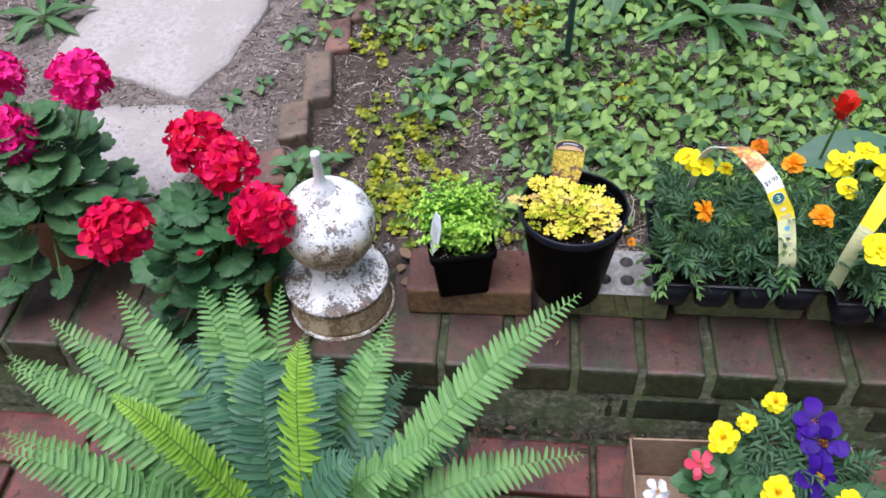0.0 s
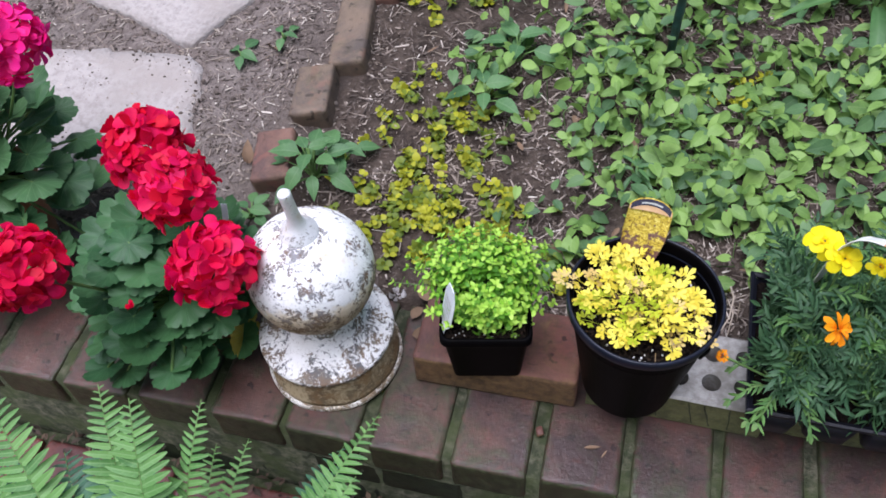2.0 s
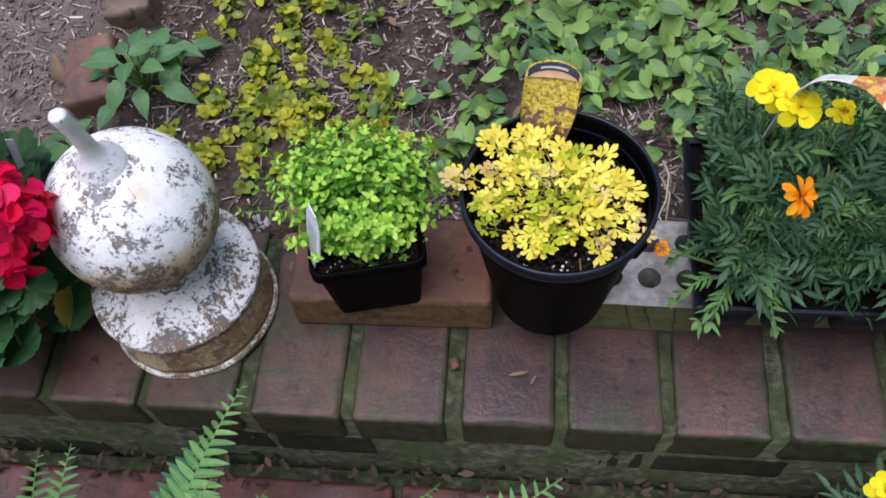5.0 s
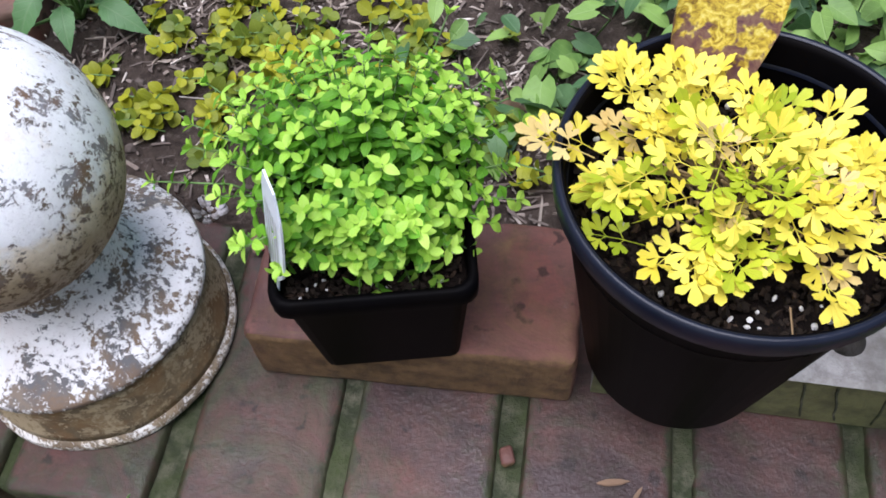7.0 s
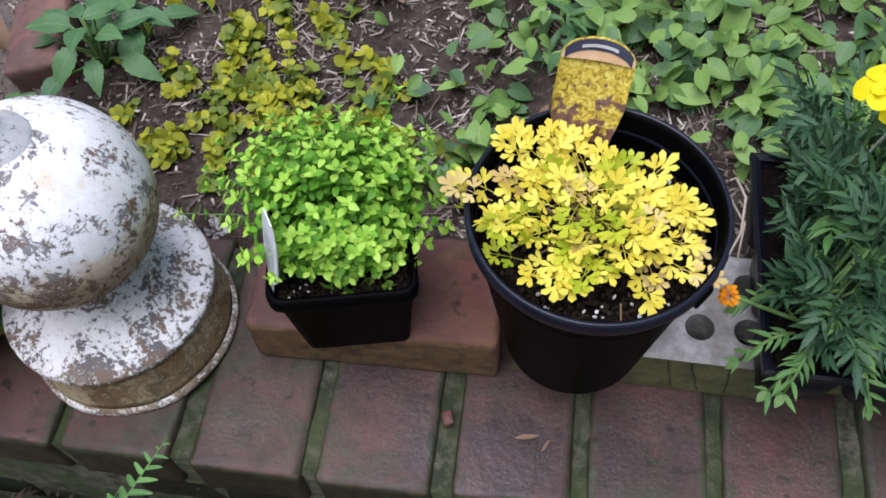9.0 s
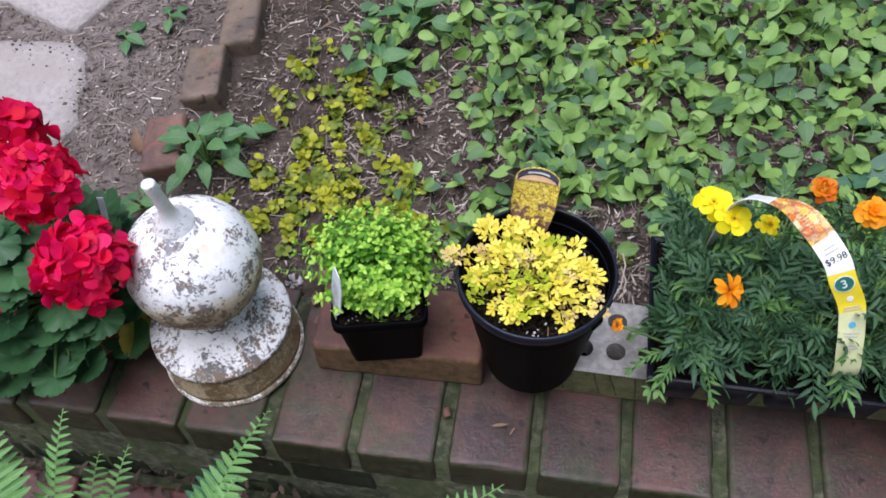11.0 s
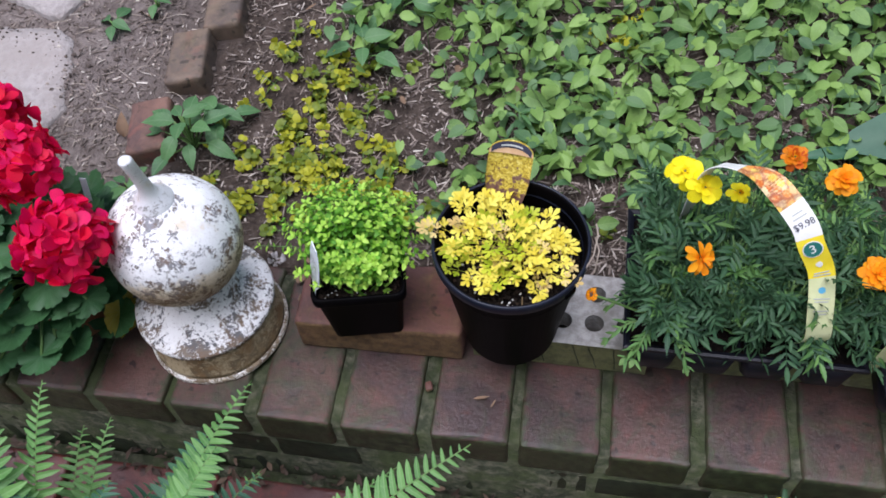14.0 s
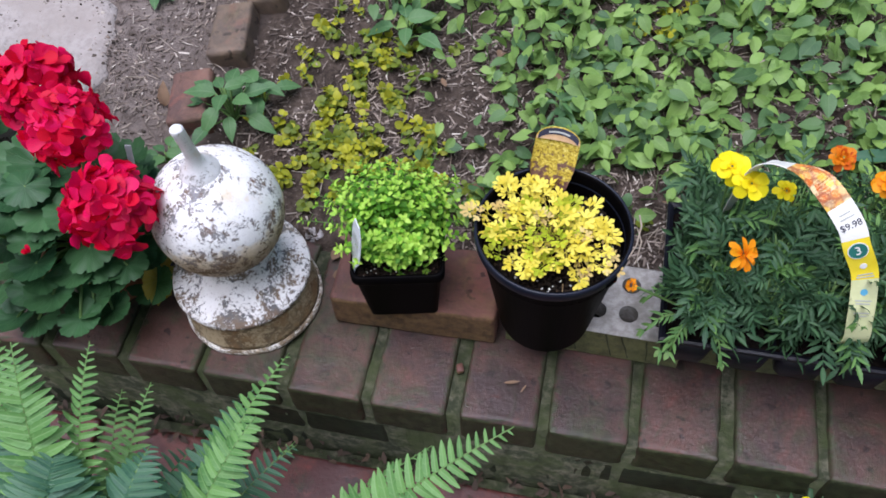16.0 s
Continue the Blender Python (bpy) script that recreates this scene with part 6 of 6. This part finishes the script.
# ---------- plants in the bed ----------
def vine_density(x, y):
    """How thickly the heart-leaved creeper covers the bed."""
    n = 0.5 + 0.5 * noise.noise((x * 5.5, y * 5.5, 2.0)) + 0.25 * noise.noise((x * 14, y * 14, 7.0))
    edge = x - (-0.13 + 0.55 * max(0.0, 0.58 - y))
    if y > 0.66:
        edge = x - (-0.13 + 0.45 * (y - 0.66))
    main = max(0.0, min(1.0, edge / 0.12)) * (1.0 if y > 0.27 else 0.25)
    if x > 0.12 and y > 0.72:
        main *= 0.75
    if x > 0.45 and y > 0.78:
        main *= 0.35
    if 0.20 < x < 0.40 and 0.71 < y < 0.78:
        main *= 0.25
    clump = math.exp(-(((x + 0.22) / 0.15) ** 2 + ((y - 0.85) / 0.10) ** 2)) * 1.2
    small = math.exp(-(((x + 0.15) / 0.06) ** 2 + ((y - 0.60) / 0.07) ** 2)) * 0.8
    low = math.exp(-(((x + 0.03) / 0.06) ** 2 + ((y - 0.375) / 0.035) ** 2)) * 0.8
    low = max(low, math.exp(-(((x - 0.02) / 0.07) ** 2 + ((y - 0.30) / 0.05) ** 2)) * 0.75)
    if 0.135 < x < 0.21 and 0.2 < y < 0.36:
        main *= 0.2
    if y < 0.29 and 0.18 < x < 0.75:
        main = 0
    return max(main * (0.45 + 0.8 * n), clump * (0.4 + 0.7 * n), small, low)


def build_vine():
    c = Cloud()
    n = 0
    while n < 6000:
        x, y = rng.uniform(-0.45, 1.15), rng.uniform(0.22, 1.35)
        if rng.random() > vine_density(x, y):
            continue
        n += 1
        far = y > 0.85 and x > 0.1
        size = rng.uniform(.014, .0285) * (1.2 if rng.random() < .12 else 1) * (1.25 if far else 1)
        z = ground_z(x, y) + abs(rng.normal(.022, .016)) + (rng.uniform(0, .05) if far else 0)
        a = rng.uniform(0, 6.28)
        d = Vector((math.cos(a), math.sin(a) - .35, rng.normal(-.18, .28)))
        up = Vector((rng.normal(0, .5), rng.normal(-.12, .5), 1))
        c.add(HEART[rng.integers(4)] if rng.random() < .72 else ROUNDED[rng.integers(3)], aim((x, y, z), d, up, size), 1 if (rng.random() < .28 or far and rng.random() < .5) else 0)
        if n % 3 == 0:
            c.add(tube_tpl([(x, y, z), (x - d.x * .012, y - d.y * .012, z - .012), (x + rng.normal(0, .01), y + rng.normal(0, .01), ground_z(x, y))], .0009, .0009, 3), Matrix(), 2)
    tagged(link("creeping_vine", c.mesh("creeping_vine", [M["vine"], M["vine_dark"], M["stalk"]])), "green heart-leaved creeper covering the garden bed", "ground cover", kind="stuff")


build_vine()


def build_jenny():
    c = Cloud()
    n = 0
    spots = [(-.20, .47, .075, .075, 1.0), (-.23, .34, .085, .06, 1.1), (-.13, .31, .07, .05, 1.3), (-.07, .285, .05, .03, 1.0), (-.27, .53, .045, .035, .8), (-.14, .42, .03, .03, .6), (-.30, .74, .05, .03, .7), (-.20, .77, .05, .02, .5), (.02, .83, .035, .035, .9), (.20, .60, .03, .03, .5), (.0, .26, .04, .02, .5), (.17, .245, .03, .02, .5)]
    while n < 225:
        x, y = rng.uniform(-.42, .3), rng.uniform(.22, .95)
        dens = max(k * math.exp(-((x - a) / u) ** 2 - ((y - b) / v) ** 2) for a, b, u, v, k in spots)
        if rng.random() > dens * (0.22 + 0.9 * max(0, noise.noise((x * 30, y * 30, 5)) - .02)):
            continue
        n += 1
        dull = rng.random() < .40
        a = rng.uniform(0, 6.28)
        run = Vector((math.cos(a), math.sin(a), rng.uniform(.15, .7))).normalized() * rng.uniform(.016, .034)
        foot = Vector((x, y, ground_z(x, y) + .002))
        c.add(tube_tpl([foot, foot + run * .5, foot + run], .0008, .0006, 3), Matrix(), 1)
        side = run.cross(Vector((0, 0, 1))).normalized()
        for k in range(4):
            at = foot + run * (.25 + .25 * k)
            turn = side if k % 2 else (side.cross(run)).normalized() * .8 + side * .5
            for sgn in (1, -1):
                d = turn * sgn + run.normalized() * .35 + Vector((0, 0, rng.normal(.15, .2)))
                c.add(DISC[rng.integers(3)], aim(at, d, (rng.normal(0, .3), rng.normal(-.1, .3), 1), rng.uniform(.0070, .0132) * (.8 if k == 3 else 1)), 2 if dull else 0)
    tagged(link("creeping_jenny", c.mesh("creeping_jenny", [M["jenny"], M["stalk"], M["jenny_shade"]])), "low yellow-green round-leaved creeper on bare soil", "ground cover", kind="stuff")


build_jenny()


def rosette(name, label, category, at, leaves, tpls, mat, size, lift, seed, radius=0.02, height=0.05, group=""):
    r = np.random.default_rng(seed)
    x, y = at
    p = thing(name, label, category, (x, y, ground_z(x, y)), 0, group)
    kinds = [tpl_mesh("leaf", t, M[mat]) for t in tpls]
    st = Cloud()
    for i in range(leaves):
        a = i * 2.39996 + r.normal(0, .25)
        u = (i + .5) / leaves
        z = height * (1 - .7 * u) + .008
        base = Vector((radius * u * math.cos(a), radius * u * math.sin(a), z))
        d = Vector((math.cos(a), math.sin(a), lift * (1 - 1.2 * u) + r.normal(0, .12)))
        link("leaf", kinds[i % len(kinds)], p, "", aim(base, d, (r.normal(0, .15), r.normal(-.1, .15), 1), size * r.uniform(.75, 1.1)))
        st.add(tube_tpl([(0, 0, 0), (base.x * .4, base.y * .4, base.z * .6), base], .0018, .0012, 5), Matrix())
    link("stemwork", st.mesh("stemwork", M["stalk"]), p)["kind"] = "stuff"
    return p


BROAD = [blade([(0.0, 0.03), (0.08, 0.12), (0.16, 0.22), (0.20, 0.205), (0.30, 0.285), (0.34, 0.265), (0.46, 0.29), (0.50, 0.265), (0.62, 0.245), (0.66, 0.215), (0.78, 0.155), (0.82, 0.125), (1.0, 0.0)], fo, dr, 0, .012) for fo, dr in ((0.3, 0.35), (0.2, 0.6), (0.35, 0.2))]
LONG = [blade([(0.0, 0.045), (0.2, 0.085), (0.45, 0.10), (0.7, 0.085), (0.88, 0.045), (1.0, 0.0)], fo, dr, 0, .006) for fo, dr in ((0.5, 0.5), (0.4, 0.8), (0.5, 0.3))]
rosette("weed_plant", "broad-leaved green seedling beside the edging bricks", "plant", (-0.372, 0.368), 17, BROAD, "weed", .037, .5, 3, .048, .056)
rosette("weed_plant", "broad-leaved green seedling behind the finial", "plant", (-0.338, 0.400), 5, BROAD, "weed", .045, .3, 5, .03, .03)
rosette("weed_plant", "pointed green seedling in the bare soil", "plant", (-0.161, 0.532), 7, BROAD, "weed", .040, .35, 23, .03, .035)
rosette("weed_plant", "pointed green seedling beside the yellow creeper", "plant", (-0.128, 0.622), 8, BROAD, "weed", .042, .4, 24, .035, .04)
rosette("lily_plant", "green strap-leaved clump at the back of bed", "plant", (0.375, 0.80), 12, LONG, "hosta", .15, .8, 8, .03, .04)
rosette("lily_plant", "green strap-leaved clump among the creeper", "plant", (0.55, 0.90), 12, LONG, "hosta", .16, .8, 9, .03, .04)
rosette("leafy_clump", "dense clump of pointed green leaves", "plant", (0.22, 0.97), 34, BROAD, "hosta", .085, .6, 12, .10, .09)
rosette("leafy_clump", "dense clump of pointed green leaves", "plant", (0.42, 1.02), 34, BROAD, "hosta", .09, .6, 13, .11, .10)
rosette("leafy_clump", "dense clump of pointed green leaves", "plant", (0.68, 1.05), 34, BROAD, "hosta", .09, .6, 14, .11, .10)
rosette("grass_tuft", "grey-green tuft of narrow leaves among the creeper", "plant", (0.067, 0.437), 10, LONG, "hosta", .034, .7, 31, .014, .02)
rosette("small_weed", "tiny green seedling on the mulch path", "plant", (-0.555, 0.565), 4, BROAD, "weed", .03, .2, 15, .015, .006)
rosette("small_weed", "tiny green seedling on the mulch path", "plant", (-0.50, 0.61), 4, BROAD, "weed", .025, .2, 16, .015, .006)
rosette("small_weed", "small green tuft beside the stepping stone", "plant", (-0.46, 0.76), 9, OVAL, "weed", .03, .4, 17, .02, .012)
rosette("small_weed", "small green tuft behind the geranium", "plant", (-0.44, 0.29), 8, OVAL, "weed", .028, .4, 18, .02, .012)
rosette("small_weed", "grassy green tuft at the path edge", "plant", (-1.02, 0.80), 14, LONG, "hosta", .10, .7, 19, .03, .02)
rosette("small_weed", "grassy green tuft at the path edge", "plant", (-0.90, 0.98), 14, LONG, "hosta", .10, .7, 20, .03, .02)


def build_tulip():
    x, y = 0.512, 0.42
    p = thing("tulip", "single red tulip with broad blue-green leaves", "tulip", (x, y, ground_z(x, y)))
    k = [tpl_mesh("leaf", t, M["tulip_leaf"]) for t in LONG]
    for i, (a, l, s) in enumerate(((200, .7, .10), (8, .35, .21), (330, 1.2, .12), (40, .6, .17))):
        link("leaf", k[i % 3], p, "", aim((0, 0, .005), (math.cos(radians(a)), math.sin(radians(a)), l), (0, -.2, 1), s))
    link("leaf", k[0], p, "broad blue-green leaf", aim((.115, .01, .055), (-1, -.16, .10), (0, -.35, 1), 1.0) @ Matrix.Diagonal((.165, .36, .10, 1)))
    head = Vector((.0, -.03, .145))
    link("stalk", stalk_mesh("stalk", (0, 0, 0), head, .003, .0025), p)
    c = Cloud()
    for i in range(6):
        c.add(PETAL[i % 3], pose(*head, 0, 0, 60 * i) @ pose(.007, 0, 0, 0, -80, 0) @ Matrix.Scale(.036, 4))
    link("flower_head", c.mesh("flower_head", M["tulip_red"]), p, "red cupped flower")


build_tulip()


def build_stake():
    x, y = 0.089, 0.672
    z = ground_z(x, y)
    p = thing("garden_stake", "slim blue-green metal garden stake", "stake", (x, y, z - .03))
    bm = lathe([(.0062, 0), (.0062, .9), (.005, .905), (.001, .906)], 16)
    part("rod", bm, M["stake"], p, "", pose(0, 0, 0, 1.5, 1.5, 0))


build_stake()


# ---------- small litter ----------
def litter():
    curl = [blade([(0.0, 0.04), (0.2, 0.2), (0.5, 0.28), (0.8, 0.16), (1.0, 0.0)], .7, .5), blade([(0.0, 0.03), (0.3, 0.12), (0.7, 0.1), (1.0, 0.0)], .9, -.4)]
    for i in range(24):
        x, y = rng.uniform(-.52, .5), rng.uniform(.22, .9)
        tagged(link("dead_leaf", tpl_mesh("dead_leaf", curl[i % 2], M["dead_leaf"]), None, "", aim((x, y, ground_z(x, y) + .006), (rng.normal(), rng.normal(), .05), (rng.normal(0, .3), rng.normal(0, .3), 1), rng.uniform(.018, .04))),
               "curled dry brown leaf on the soil", "dead leaf", "dead leaves")
    for x, y, s, rz in ((.055, .048, .018, 5), (.075, .040, .010, 60)):
        tagged(link("dead_leaf", tpl_mesh("dead_leaf", curl[1], M["dead_leaf"]), None, "", aim((x, y, .0025), (math.cos(radians(rz)), math.sin(radians(rz)), 0), (0, 0, 1), s)), "dry tan leaf scrap on the brick ledge", "dead leaf", "dead leaves")
    ob = link("brick_chip", bm_mesh("brick_chip", brick_bm(.008, .011, .006, .0015, 1, .002, 4), M["loose_brick"]), None, "", pose(.003, .058, .000, 0, 0, 20))
    tagged(ob, "small orange brick chip in the mortar joint", "brick chip")
    c = Cloud()
    for i in range(260):
        x = rng.uniform(-.7, .6)
        y = -abs(rng.normal(.006, .016))
        c.add(blade([(0, .1), (.5, .25), (1, .02)], .4, .2), pose(x, y, -.168 + rng.uniform(0, .008), rng.normal(0, 30), rng.normal(0, 30), rng.uniform(0, 360)) @ Matrix.Scale(rng.uniform(.006, .018), 4))
    tagged(link("leaf_litter", c.mesh("leaf_litter", M["wet_litter"])), "wet leaf crumbs along the wall foot", "leaf litter", kind="stuff")
    # curled brown leaves beside the finial
    for k, (x, y, z, a, q) in enumerate(((-.172, .150, .004, 20, .026), (-.178, .172, .006, 75, .024), (-.160, .200, .010, 140, .028))):
        tagged(link("dead_leaf", tpl_mesh("dead_leaf", OVAL[k % 3], M["dead_leaf"]), None, "", pose(x, y, z, 24 - 20 * k, -8, a) @ Matrix.Scale(q, 4)), "curled brown dead leaf on the damp bricks", "dead leaf", "fallen leaves")
    # snail shell beside the finial
    c = Cloud()
    for k in range(26):
        a = k * .48
        rr = .0075 * (1 - k / 30)
        c.add(tube_tpl([(rr * math.cos(a), rr * math.sin(a), k * .00022), (.0075 * (1 - (k + 1) / 30) * math.cos(a + .48), .0075 * (1 - (k + 1) / 30) * math.sin(a + .48), (k + 1) * .00022)], .0048 * (1 - k / 30), .0048 * (1 - (k + 1) / 30), 8), Matrix(), k % 3 // 2)
    tagged(link("snail_shell", c.mesh("snail_shell", [M["snail"], M["wet_litter"]]), None, "", pose(-.1900, .1650, .0660, 60, 20, 10)), "grey striped snail shell stuck to the finial", "shell")
    # thin dark wire lying behind the red geranium
    pts = [(-.66 + .15 * math.cos(a), .285 + .035 * math.sin(a), .012 + .006 * math.sin(2 * a)) for a in np.linspace(.2, 2.9, 14)]
    tagged(link("wire", tpl_mesh("wire", tube_tpl(pts, .0016, .0016, 6), M["plastic"])), "thin dark wire bent on the soil", "wire")


def dry_roots():
    c = Cloud()
    r = np.random.default_rng(77)
    x, y = -0.196, 0.440
    for k in range(9):
        a = r.uniform(0, 6.28)
        pts = [(x + r.normal(0, .004) + q * .022 * math.cos(a + q * 2), y + r.normal(0, .002) + q * .012 * math.sin(a + q * 2), ground_z(x, y) + .004 + .005 * math.sin(q * 3)) for q in np.linspace(-.6, 1, 7)]
        c.add(tube_tpl(pts, .0007, .0004, 4), Matrix())
    tagged(link("dry_root", c.mesh("dry_root", M["straw"])), "tangle of thin white dry roots on soil", "root")


litter()
dry_roots()
